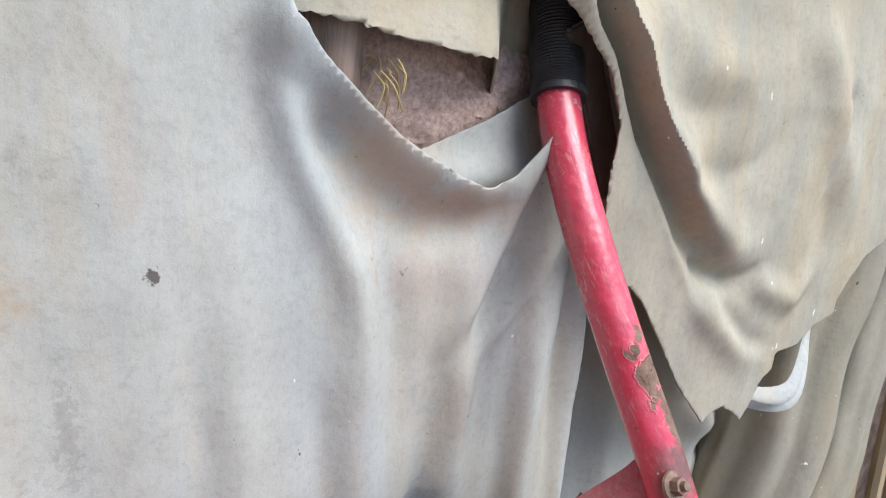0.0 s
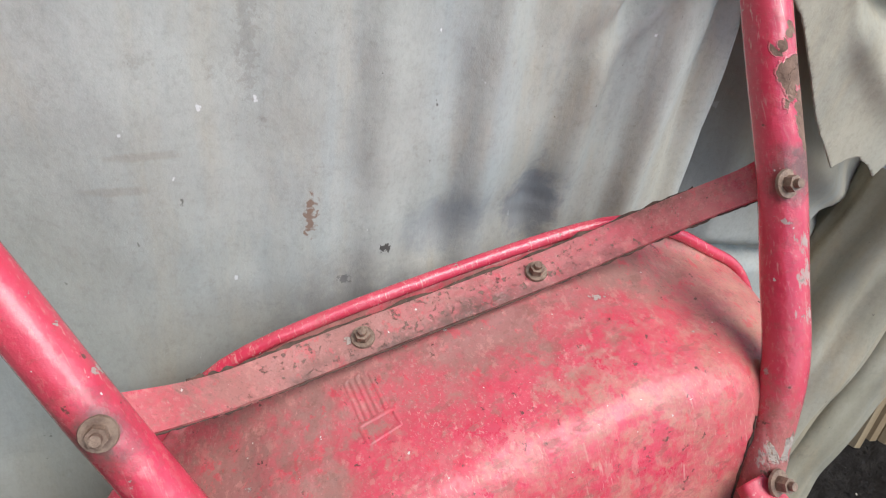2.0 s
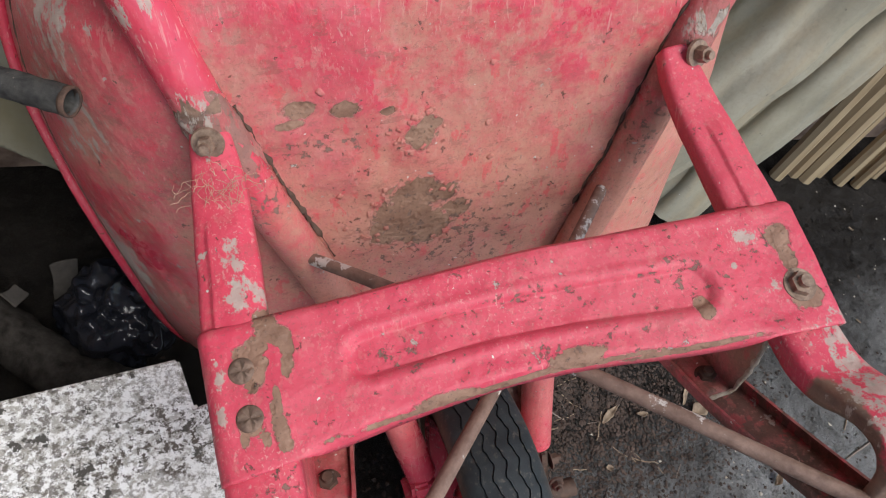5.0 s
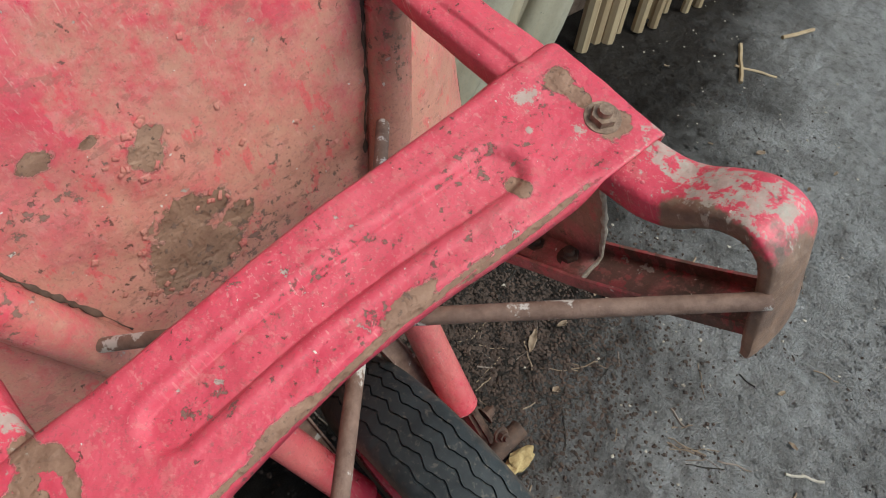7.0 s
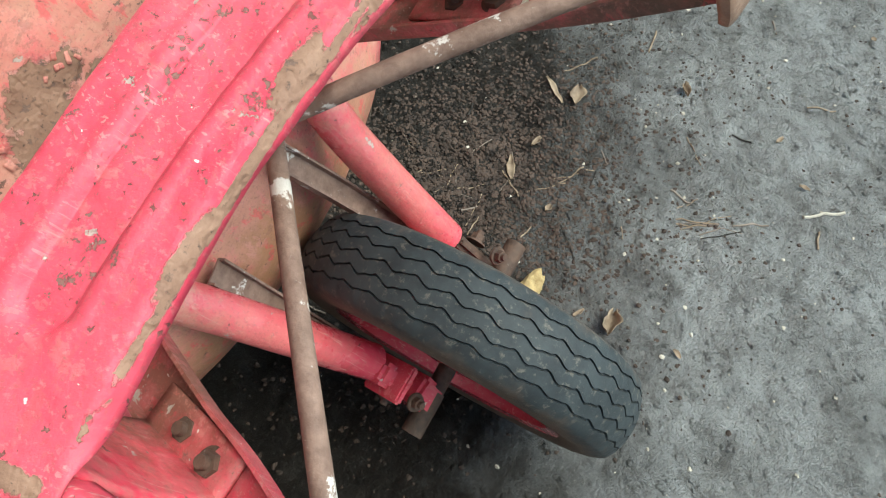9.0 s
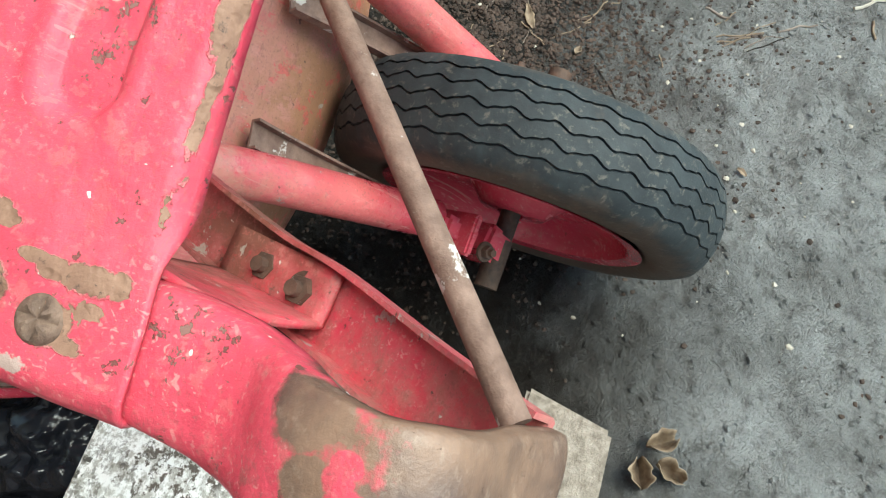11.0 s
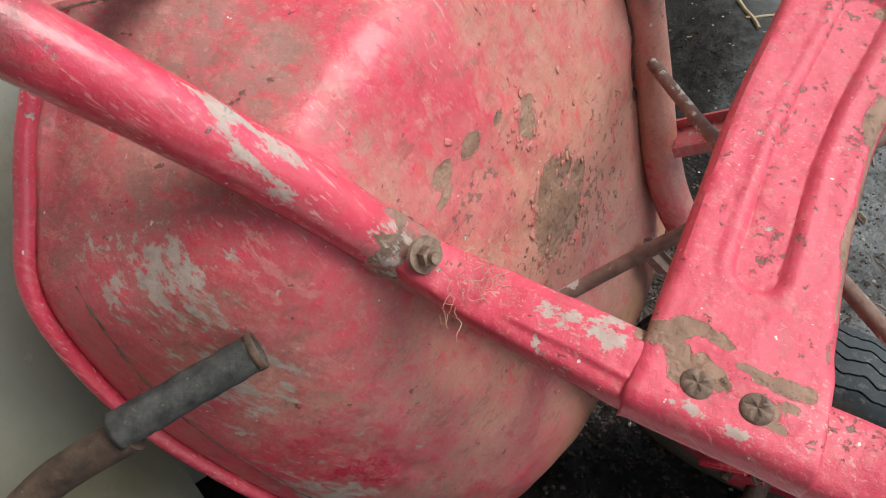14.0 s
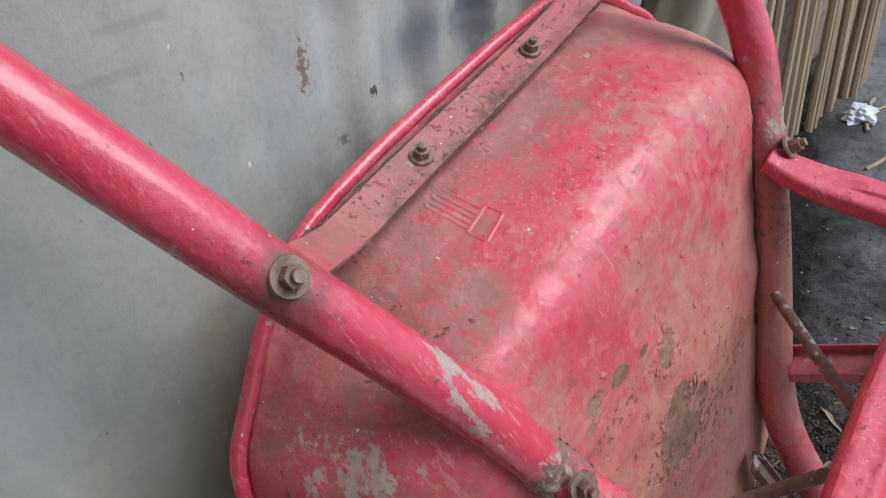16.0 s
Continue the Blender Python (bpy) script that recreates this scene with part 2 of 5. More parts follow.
def cloth(name, tone, stain, blotch=0.5, marks=()):
    m = mat(name, 0.8, 0.0, 0.25)
    n = Nodes(m)
    c = n.mix(n.ramp(n.noise(4.2, 8, 0.7), 0.38, 0.62), tone, stain)
    c = n.mix(n.math("MULTIPLY", n.ramp(n.noise(15, 6, 0.65, n.mapped((1, 1, 0.16), (0, 0, 0), (2, 5, 1))), 0.48, 0.68), 0.75), c, tuple(v * k for v, k in zip(tone, (0.98, 0.86, 0.72))))
    c = n.mix(n.math("MULTIPLY", n.ramp(n.noise(12, 5, 0.62, n.mapped((1, 1, 0.18), (0, 0, 0), (7, 1, 3))), 0.5, 0.7), 0.75), c, tuple(v * k for v, k in zip(tone, (0.72, 0.78, 0.84))))
    drip = n.ramp(n.noise(16, 7, 0.66, n.mapped((1, 1, 0.14))), 0.52, 0.72)
    c = n.mix(n.math("MULTIPLY", drip, blotch), c, tuple(0.66 * v for v in stain))
    dark = n.ramp(n.noise(26, 8, 0.75), 0.6, 0.74)
    c = n.mix(n.math("MULTIPLY", dark, 0.5), c, (0.16, 0.13, 0.10))
    grime = n.ramp(n.noise(150, 8, 0.78), 0.48, 0.72)
    c = n.mix(n.math("MULTIPLY", grime, 0.28), c, (0.14, 0.12, 0.10))
    fleck = n.ramp(n.noise(85, 4, 0.55, n.mapped((1, 1, 0.7), (0, 0, 0), (1, 3, 9))), 0.72, 0.74)
    c = n.mix(n.math("MULTIPLY", fleck, 0.8), c, (0.07, 0.06, 0.05))
    pale = n.ramp(n.noise(70, 3, 0.5, n.mapped((1, 1, 0.6), (0, 0, 0), (11, 3, 2))), 0.745, 0.755)
    c = n.mix(pale, c, (0.7, 0.7, 0.68))
    wob = n.math("MULTIPLY", n.noise(45, 7, 0.7), 2.2)
    for p, r, tint, k in marks:
        if r[0] < 0.01:
            d = n.ramp(n.math("ADD", n.math("MULTIPLY", n.near(p, r), 0.8), n.math("MULTIPLY", n.noise(190, 6, 0.7), 3.4)), 2.35, 2.15)
        # broad tints blend softly, among them the tarp's painted shade
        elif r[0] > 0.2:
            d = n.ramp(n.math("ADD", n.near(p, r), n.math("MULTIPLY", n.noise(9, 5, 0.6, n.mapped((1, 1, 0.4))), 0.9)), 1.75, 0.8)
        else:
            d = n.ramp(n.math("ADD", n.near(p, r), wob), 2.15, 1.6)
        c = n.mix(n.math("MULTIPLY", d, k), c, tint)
    n.colour(c)
    n.bump(n.noise(45, 6, 0.65), 0.3, 0.003)
    n.bump(n.noise(900, 2, 0.5), 0.25, 0.0006)
    n.bump(n.noise(14, 5, 0.6, n.mapped((1, 1, 0.5))), 0.25, 0.01)
    return m


def soil_mat():
    m = mat("soil", 0.85, 0.0, 0.2)
    n = Nodes(m)
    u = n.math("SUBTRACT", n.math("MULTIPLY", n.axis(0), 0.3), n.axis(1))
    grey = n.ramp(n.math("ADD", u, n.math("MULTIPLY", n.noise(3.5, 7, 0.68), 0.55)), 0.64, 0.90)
    # dark soil by the wall, deepened towards black to carry the corner's shade
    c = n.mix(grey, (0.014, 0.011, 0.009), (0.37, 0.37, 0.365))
    c = n.mix(n.math("MULTIPLY", n.ramp(n.noise(9, 8, 0.72), 0.42, 0.68), 0.5), c, (0.05, 0.043, 0.036))
    c = n.mix(n.math("MULTIPLY", n.ramp(n.noise(55, 8, 0.75), 0.5, 0.66), 0.6), c, (0.055, 0.047, 0.04))
    c = n.mix(n.math("MULTIPLY", n.ramp(n.noise(130, 5, 0.7), 0.6, 0.7), n.ramp(grey, 0.0, 1.0, 0.12, 0.6)), c, (0.36, 0.34, 0.31))
    c = n.mix(n.math("MULTIPLY", n.ramp(n.noise(420, 4, 0.7), 0.52, 0.66), 0.35), c, (0.05, 0.045, 0.042))
    c = n.mix(n.math("MULTIPLY", n.ramp(n.noise(300, 3, 0.7, n.mapped((1, 1, 1), (0, 0, 0), (5, 1, 2))), 0.62, 0.7), n.ramp(grey, 0, 1, 0.15, 0.5)), c, (0.5, 0.48, 0.44))
    n.colour(c)
    n.rough(n.ramp(n.noise(6, 4), 0.3, 0.7, 0.5, 0.9))
    n.bump(n.noise(26, 9, 0.74), 1.0, 0.03)
    n.bump(n.noise(170, 7, 0.74), 1.0, 0.008)
    return m


def plain(name, a, b, scale=30, rough=0.7, bump=0.3, metal=0.0, stretch=(1, 1, 1)):
    m = mat(name, rough, metal)
    n = Nodes(m)
    v = n.mapped(stretch)
    n.colour(n.mix(n.ramp(n.noise(scale, 6, 0.65, v), 0.3, 0.7), a, b))
    n.bump(n.noise(scale * 4, 5, 0.65, v), bump, 0.002)
    return m


SALMON, SILT = (0.57, 0.275, 0.20), (0.37, 0.185, 0.155)
TRAY = paint("tray_paint", 0.46, 0.78, 0.25, chalk=0.5, mottle=0.45, gloss=0.24, coat=0.5, flakes=[((-0.0316, -0.3121, -0.06), (0.027, 0.019, 0.05)), ((-0.044, -0.334, -0.07), (0.03, 0.026, 0.05)), ((-0.010, -0.314, -0.06), (0.015, 0.010, 0.05)), ((0.002, -0.334, -0.07), (0.012, 0.010, 0.05)), ((-0.064, -0.346, -0.07), (0.011, 0.016, 0.05)), ((-0.03, -0.347, -0.07), (0.028, 0.020, 0.05)),
                                                        ((-0.0273, -0.257, -0.05), (0.014, 0.013, 0.05)), ((-0.019, -0.247, -0.05), (0.010, 0.007, 0.05)), ((-0.0808, -0.2233, -0.04), (0.011, 0.007, 0.05)), ((-0.1126, -0.2181, -0.04), (0.012, 0.007, 0.05)), ((-0.0518, -0.2299, -0.04), (0.007, 0.004, 0.05)), ((-0.121, -0.228, -0.04), (0.012, 0.004, 0.05))],
             bare=[((-0.265, -0.205, -0.13), (0.036, 0.055, 0.08)), ((-0.25, -0.14, -0.1), (0.03, 0.05, 0.08)), ((-0.285, -0.38, -0.19), (0.03, 0.11, 0.08))],
             soil=[((-0.14, -0.02, -0.09), (0.16, 0.05, 0.09)), ((0.24, -0.07, -0.08), (0.08, 0.075, 0.09))],
             veil=[((0.03, -0.50, -0.11), (0.40, 0.34, 0.4), SALMON, 0.9), ((0.0, -0.56, -0.14), (0.25, 0.09, 0.2), (0.42, 0.21, 0.115), 0.95), ((0.22, -0.30, -0.08), (0.16, 0.3, 0.25), SALMON, 0.85), ((0.0, -0.30, -0.06), (0.26, 0.16, 0.2), SALMON, 0.55), ((-0.2, -0.2, -0.1), (0.12, 0.12, 0.14), (0.42, 0.22, 0.17), 0.35), ((0.0, -0.035, -0.07), (0.36, 0.052, 0.09), SILT, 0.85), ((-0.2, -0.09, -0.07), (0.09, 0.07, 0.1), SILT, 0.85), ((-0.27, -0.42, -0.2), (0.05, 0.10, 0.1), SILT, 0.6)],
             flecks=[((0.0, -0.36, -0.08), (0.22, 0.13, 0.2)), ((-0.1, -0.25, -0.05), (0.10, 0.05, 0.1)), ((0.05, -0.03, -0.08), (0.3, 0.03, 0.08))])
FRAME = paint("frame_paint", 0.08, 0.55, 0.5, mottle=0.2, gloss=0.1, chalk=0.3, patches=[((0.260, 0.045, -0.002), (0.012, 0.03, 0.014)), ((0.257, 0.07, -0.002), (0.014, 0.014, 0.014)), ((0.26, 0.098, -0.002), (0.007, 0.008, 0.01)), ((0.252, 0.092, -0.002), (0.007, 0.008, 0.01))],
              bare=[((0.237, -0.062, 0.0), (0.014, 0.03, 0.014)), ((0.228, -0.1, 0.0), (0.01, 0.014, 0.01)), ((-0.196, -0.09, -0.005), (0.010, 0.036, 0.02)), ((-0.192, -0.118, -0.005), (0.012, 0.03, 0.02)), ((-0.204, -0.115, -0.003), (0.006, 0.05, 0.02)), ((-0.178, -0.205, -0.004), (0.03, 0.02, 0.02))],
              soil=[((-0.178, -0.215, -0.01), (0.04, 0.03, 0.04)), ((0.19, -0.21, -0.01), (0.05, 0.05, 0.05)), ((-0.12, -0.39, -0.06), (0.06, 0.08, 0.07)), ((0.13, -0.38, -0.06), (0.06, 0.1, 0.07))],
              veil=[((0.14, -0.36, -0.06), (0.10, 0.19, 0.1), SALMON, 0.9), ((0.185, -0.25, -0.02), (0.05, 0.12, 0.06), (0.31, 0.14, 0.10), 0.8), ((-0.12, -0.38, -0.07), (0.07, 0.13, 0.1), SALMON, 0.85), ((0.085, -0.54, -0.09), (0.07, 0.2, 0.1), SALMON, 0.4), ((-0.08, -0.52, -0.09), (0.07, 0.14, 0.1), SALMON, 0.35), ((-0.235, 0.0, -0.002), (0.026, 0.026, 0.02), (0.15, 0.09, 0.075), 0.9), ((0.243, 0.0, -0.002), (0.026, 0.026, 0.02), (0.15, 0.09, 0.075), 0.9)],
              flecks=[((0.16, -0.28, -0.04), (0.06, 0.12, 0.06)), ((-0.15, -0.27, -0.04), (0.06, 0.08, 0.06))])
STRAP = paint("strap_paint", 0.7, 0.75, 0.6, soil=[((-0.1, -0.02, -0.09), (0.14, 0.06, 0.09))], veil=[((0.0, -0.02, -0.08), (0.3, 0.07, 0.09), SILT, 0.45), ((0.0, -0.045, -0.1), (0.28, 0.018, 0.06), (0.12, 0.07, 0.055), 0.85), ((0.0, -0.002, -0.09), (0.2, 0.012, 0.06), (0.12, 0.07, 0.055), 0.85)], flecks=[((0.0, -0.02, -0.09), (0.4, 0.05, 0.07))])
FLAT = 0.03
LEGS = paint("leg_paint", 0.14, 0.8, 0.5, mottle=0.22, veil=[((0.0, -0.33, 0.12), (0.5, 0.3, 0.3), (0.66, 0.12, 0.17), 0.2)],
             flakes=[((-0.1545, -0.3045, 0.0941), (0.0075, 0.0045, FLAT)), ((-0.1525, -0.3095, 0.1005), (0.005, 0.0045, FLAT)), ((-0.1535, -0.314, 0.1062), (0.004, 0.004, FLAT)), ((-0.1552, -0.3175, 0.1106), (0.003, 0.0032, FLAT)), ((-0.1625, -0.301, 0.0897), (0.008, 0.0055, FLAT)), ((-0.1685, -0.307, 0.0973), (0.007, 0.005, FLAT)), ((-0.1705, -0.312, 0.1036), (0.0062, 0.005, FLAT)), ((-0.1715, -0.317, 0.11), (0.0045, 0.0045, FLAT)), ((-0.1755, -0.3195, 0.1132), (0.004, 0.0035, FLAT)), ((-0.178, -0.3135, 0.1056), (0.0085, 0.0085, FLAT)), ((-0.163, -0.3258, 0.1212), (0.0022, 0.0038, FLAT)), ((-0.1645, -0.3305, 0.1271), (0.0036, 0.0042, FLAT)), ((-0.1648, -0.3355, 0.1335), (0.0048, 0.0045, FLAT)), ((-0.164, -0.34, 0.1392), (0.0052, 0.0042, FLAT)), ((-0.1632, -0.3438, 0.144), (0.005, 0.003, FLAT)), ((-0.1795, -0.3325, 0.1297), (0.0085, 0.0068, FLAT)), ((-0.1725, -0.3405, 0.1398), (0.0026, 0.0032, FLAT)), ((-0.184, -0.3385, 0.1373), (0.003, 0.004, FLAT)),
                     ((0.1057, -0.3354, 0.13), (0.006, 0.004, FLAT)), ((-0.07, -0.3452, 0.138), (0.024, 0.0048, FLAT)), ((0.014, -0.343, 0.136), (0.022, 0.0055, FLAT)), ((-0.03, -0.3478, 0.139), (0.11, 0.0035, FLAT)), ((0.09, -0.3515, 0.144), (0.05, 0.003, FLAT)), ((0.1755, -0.3125, 0.1), (0.011, 0.007, FLAT)), ((0.1755, -0.3225, 0.113), (0.006, 0.010, FLAT)), ((0.177, -0.3402, 0.137), (0.012, 0.006, FLAT))
                    ],
             worn=[((-0.187, -0.430, 0.225), (0.06, 0.057, 0.06)), ((-0.170, -0.374, 0.207), (0.015, 0.014, 0.014)), ((-0.1895, -0.376, 0.2154), (0.008, 0.012, 0.012)), ((0.165, -0.446, 0.236), (0.06, 0.056, 0.06)), ((0.158, -0.39, 0.2), (0.012, 0.03, 0.03))],
             islands=[((-0.181, -0.3785, 0.2226), (0.0036, 0.009, 0.00414)), ((-0.185, -0.3775, 0.222), (0.0036, 0.009, 0.00414)), ((-0.19, -0.3798, 0.2255), (0.0045, 0.009, 0.005175)), ((-0.1945, -0.3795, 0.2245), (0.0042, 0.009, 0.00483)), ((-0.1992, -0.3825, 0.23), (0.0045, 0.009, 0.005175)), ((-0.1998, -0.3775, 0.219), (0.0042, 0.009, 0.00483)), ((-0.201, -0.386, 0.233), (0.003, 0.009, 0.00345))],
             bare=[((-0.173, -0.273, 0.05), (0.010, 0.018, 0.02)), ((-0.1747, -0.2876, 0.068), (0.010, 0.016, 0.02)), ((-0.163, -0.2925, 0.068), (0.007, 0.02, 0.02)), ((-0.1918, -0.3151, 0.1057), (0.005, 0.010, 0.014)), ((-0.1948, -0.3307, 0.1256), (0.005, 0.010, 0.014)), ((0.1868, -0.3631, 0.1571), (0.0186, 0.0186, 0.0217)), ((0.184, -0.372, 0.1753), (0.0217, 0.0186, 0.0217)), ((0.181, -0.3717, 0.1983), (0.0279, 0.0186, 0.0217)), ((0.182, -0.3757, 0.218), (0.0248, 0.0217, 0.0217)), ((0.188, -0.386, 0.233), (0.0186, 0.0186, 0.0186)), ((0.1536, -0.3095, 0.1), (0.012, 0.007, 0.02)), ((0.1591, -0.3332, 0.127), (0.008, 0.008, 0.02)), ((0.1369, -0.32, 0.112), (0.004, 0.003, 0.02)), ((0.168, -0.372, 0.158), (0.012, 0.008, 0.014))],
             flecks=[((-0.005, -0.314, 0.10), (0.10, 0.02, 0.05)), ((0.10, -0.32, 0.11), (0.10, 0.034, 0.05)), ((-0.09, -0.322, 0.115), (0.06, 0.02, 0.04)), ((0.02, -0.338, 0.13), (0.13, 0.012, 0.03)), ((0.03, -0.322, 0.108), (0.03, 0.008, 0.02)), ((0.155, -0.31, 0.11), (0.035, 0.03, 0.03)), ((0.0, -0.299, 0.08), (0.16, 0.006, 0.012)), ((0.19, -0.40, 0.2), (0.06, 0.06, 0.06)), ((-0.17, -0.36, 0.16), (0.03, 0.02, 0.03))], gloss=0.24, chalk=0.36, coat=1.0, sheen=0.3)
CLAMP = paint("clamp_paint", 0.9, 0.9, 1.0, bare=[((-0.19, -0.212, -0.01), (0.03, 0.02, 0.03)), ((0.195, -0.2, -0.01), (0.03, 0.02, 0.03))], veil=[((-0.17, -0.215, -0.01), (0.05, 0.06, 0.06), (0.27, 0.15, 0.12), 0.9), ((0.19, -0.21, -0.01), (0.05, 0.06, 0.06), (0.27, 0.15, 0.12), 0.6)], patches=[((-0.18, -0.196, -0.01), (0.02, 0.014, 0.03)), ((0.195, -0.195, -0.01), (0.02, 0.014, 0.03))], flecks=[((-0.175, -0.21, -0.01), (0.06, 0.05, 0.06)), ((0.19, -0.205, -0.01), (0.06, 0.05, 0.06))], gloss=0.5)
BRACE = paint("brace_paint", 0.75, 0.8, 0.9, gloss=0.4, veil=[((0.0, -0.44, 0.04), (0.4, 0.12, 0.06), (0.20, 0.085, 0.055), 0.9), ((0.15, -0.385, 0.10), (0.06, 0.11, 0.12), (0.38, 0.21, 0.14), 0.9), ((0.16, -0.455, 0.2), (0.05, 0.05, 0.06), (0.10, 0.06, 0.045), 0.9), ((0.16, -0.455, 0.1), (0.1, 0.035, 0.22), (0.10, 0.06, 0.045), 0.85)], flecks=[((0.0, -0.43, 0.06), (0.3, 0.1, 0.09))])
CRUSTY = plain("pale_crust", (0.30, 0.24, 0.18), (0.58, 0.52, 0.43), 120, 0.95, 0.8)
IRON = rusty("rusty_iron", (0.03, 0.021, 0.017), (0.13, 0.08, 0.056))
SCREW = rusty("screw_rust", (0.09, 0.055, 0.04), (0.25, 0.165, 0.12), 0.8, 0.1, 140)
MUCK = rusty("dark_rust", (0.035, 0.022, 0.017), (0.13, 0.075, 0.052), 0.8, 0.1, 90)
ROD = rusty("rod_rust", (0.12, 0.068, 0.05), (0.28, 0.18, 0.14), 0.7, 0.1, 80)
_n = Nodes(ROD)
_old = _n.b.inputs["Base Color"].links[0].from_socket
_n.colour(_n.mix(_n.ramp(_n.noise(34, 7, 0.7), 0.575, 0.6), _old, (0.55, 0.5, 0.46)))
SLEEVE = rusty("pipe_sleeve", (0.012, 0.012, 0.013), (0.075, 0.072, 0.066), 0.75, 0.15, 95)
BOLT = rusty("bolt_steel", (0.12, 0.07, 0.05), (0.36, 0.26, 0.19), 0.55, 0.3, 150)
GRIP = plain("grip_rubber", (0.015, 0.015, 0.018), (0.045, 0.043, 0.045), 60, 0.45, 0.2)
RUBBER = mat("tyre_rubber", 0.7)
_n = Nodes(RUBBER)
_c = _n.mix(_n.ramp(_n.noise(30, 7, 0.7), 0.3, 0.7), (0.011, 0.015, 0.018), (0.034, 0.043, 0.047))
_c = _n.mix(_n.math("MULTIPLY", _n.ramp(_n.math("ADD", _n.near((0.005, -0.716, -0.066), (0.3, 0.16, 0.16)), _n.math("MULTIPLY", _n.noise(40, 6, 0.7), 0.25)), 1.15, 1.04), 0.8), _c, (0.11, 0.072, 0.05))
_c = _n.mix(_n.math("MULTIPLY", _n.ramp(_n.noise(150, 5, 0.7), 0.56, 0.68), 0.4), _c, (0.22, 0.19, 0.15))
_n.colour(_c)
_n.bump(_n.noise(220, 6, 0.7), 0.4, 0.0012)
# spots and stains of the tarp, with broad tints that paint its shade
MARKS_AND_SHADE = [((-0.003, 0.165, 0.722), (0.007, 0.05, 0.006), (0.05, 0.045, 0.04), 0.9), ((-0.068, 0.165, 0.761), (0.006, 0.05, 0.02), (0.20, 0.10, 0.06), 0.8), ((-0.0645, 0.16, 0.990), (0.0045, 0.05, 0.0055), (0.08, 0.07, 0.06), 0.9), ((-0.037, 0.165, 0.691), (0.007, 0.05, 0.005), (0.09, 0.085, 0.08), 0.8),
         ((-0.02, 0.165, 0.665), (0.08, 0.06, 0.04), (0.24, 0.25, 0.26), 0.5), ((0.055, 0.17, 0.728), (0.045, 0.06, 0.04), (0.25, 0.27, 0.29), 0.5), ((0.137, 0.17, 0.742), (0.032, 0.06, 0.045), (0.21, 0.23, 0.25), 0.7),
         # tan tints below the hole carry stain and the shading under its lip
         ((-0.165, 0.165, 0.985), (0.05, 0.06, 0.022), (0.38, 0.28, 0.17), 0.6), ((-0.113, 0.165, 0.90), (0.008, 0.06, 0.05), (0.26, 0.25, 0.22), 0.4), ((0.16, 0.165, 0.96), (0.05, 0.06, 0.025), (0.42, 0.33, 0.28), 0.2), ((-0.077, 0.165, 1.051), (0.01, 0.05, 0.05), (0.42, 0.34, 0.27), 0.3), ((0.085, 0.15, 1.045), (0.04, 0.06, 0.05), (0.46, 0.36, 0.26), 0.6), ((0.15, 0.15, 1.01), (0.06, 0.06, 0.025), (0.44, 0.34, 0.25), 0.6), ((0.115, 0.16, 0.965), (0.02, 0.06, 0.03), (0.46, 0.36, 0.30), 0.35),
         # the three widest tints paint the barrow's shade, with some olive stain
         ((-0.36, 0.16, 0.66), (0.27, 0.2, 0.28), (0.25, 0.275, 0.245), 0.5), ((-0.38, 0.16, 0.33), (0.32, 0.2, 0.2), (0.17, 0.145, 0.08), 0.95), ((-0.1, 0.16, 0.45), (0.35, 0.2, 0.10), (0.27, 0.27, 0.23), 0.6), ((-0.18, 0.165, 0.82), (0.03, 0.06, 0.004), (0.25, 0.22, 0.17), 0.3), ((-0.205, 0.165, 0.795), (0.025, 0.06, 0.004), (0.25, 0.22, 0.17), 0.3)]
ROLL = cloth("roll_canvas", (0.36, 0.335, 0.265), (0.27, 0.25, 0.185), 0.4)
TARP = cloth("tarp_canvas", (0.485, 0.49, 0.45), (0.395, 0.4, 0.36), 0.3, MARKS_AND_SHADE)
TARP_TAN = cloth("tarp_tan", (0.45, 0.415, 0.325), (0.37, 0.335, 0.25), 0.3)
TARP_LOW = cloth("tarp_under", (0.485, 0.49, 0.45), (0.395, 0.4, 0.36), 0.3, [((0.62, 0.2, 0.83), (0.4, 0.3, 0.17), (0.31, 0.26, 0.18), 0.9)])
SOIL = soil_mat()
STONE = plain("stone", (0.44, 0.26, 0.20), (0.88, 0.68, 0.57), 240, 0.95, 1.0)
RUBBLE = plain("rubble", (0.10, 0.065, 0.05), (0.32, 0.24, 0.19), 22, 0.95, 1.0)
BARK = plain("damp_bark", (0.014, 0.012, 0.011), (0.06, 0.054, 0.048), 60, 0.9, 0.9, 0, (1, 1, 0.4))
BARK.node_tree.nodes["Principled BSDF"].inputs["Specular IOR Level"].default_value = 0.1
WOOD = plain("weathered_wood", (0.10, 0.075, 0.06), (0.28, 0.23, 0.19), 20, 0.85, 0.6, 0, (1, 1, 0.12))
POST = plain("post_wood", (0.15, 0.095, 0.07), (0.46, 0.34, 0.27), 26, 0.85, 1.0, 0, (1, 1, 0.1))
REED = plain("reed", (0.24, 0.165, 0.09), (0.47, 0.365, 0.225), 18, 0.6, 0.3, 0, (1, 1, 0.1))
WHITE = mat("flaking_whitewash", 0.8)
_n = Nodes(WHITE)
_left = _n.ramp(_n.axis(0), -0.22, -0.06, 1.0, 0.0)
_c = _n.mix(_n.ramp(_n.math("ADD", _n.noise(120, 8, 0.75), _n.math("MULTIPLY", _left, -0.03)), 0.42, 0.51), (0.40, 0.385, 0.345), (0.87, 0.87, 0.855))
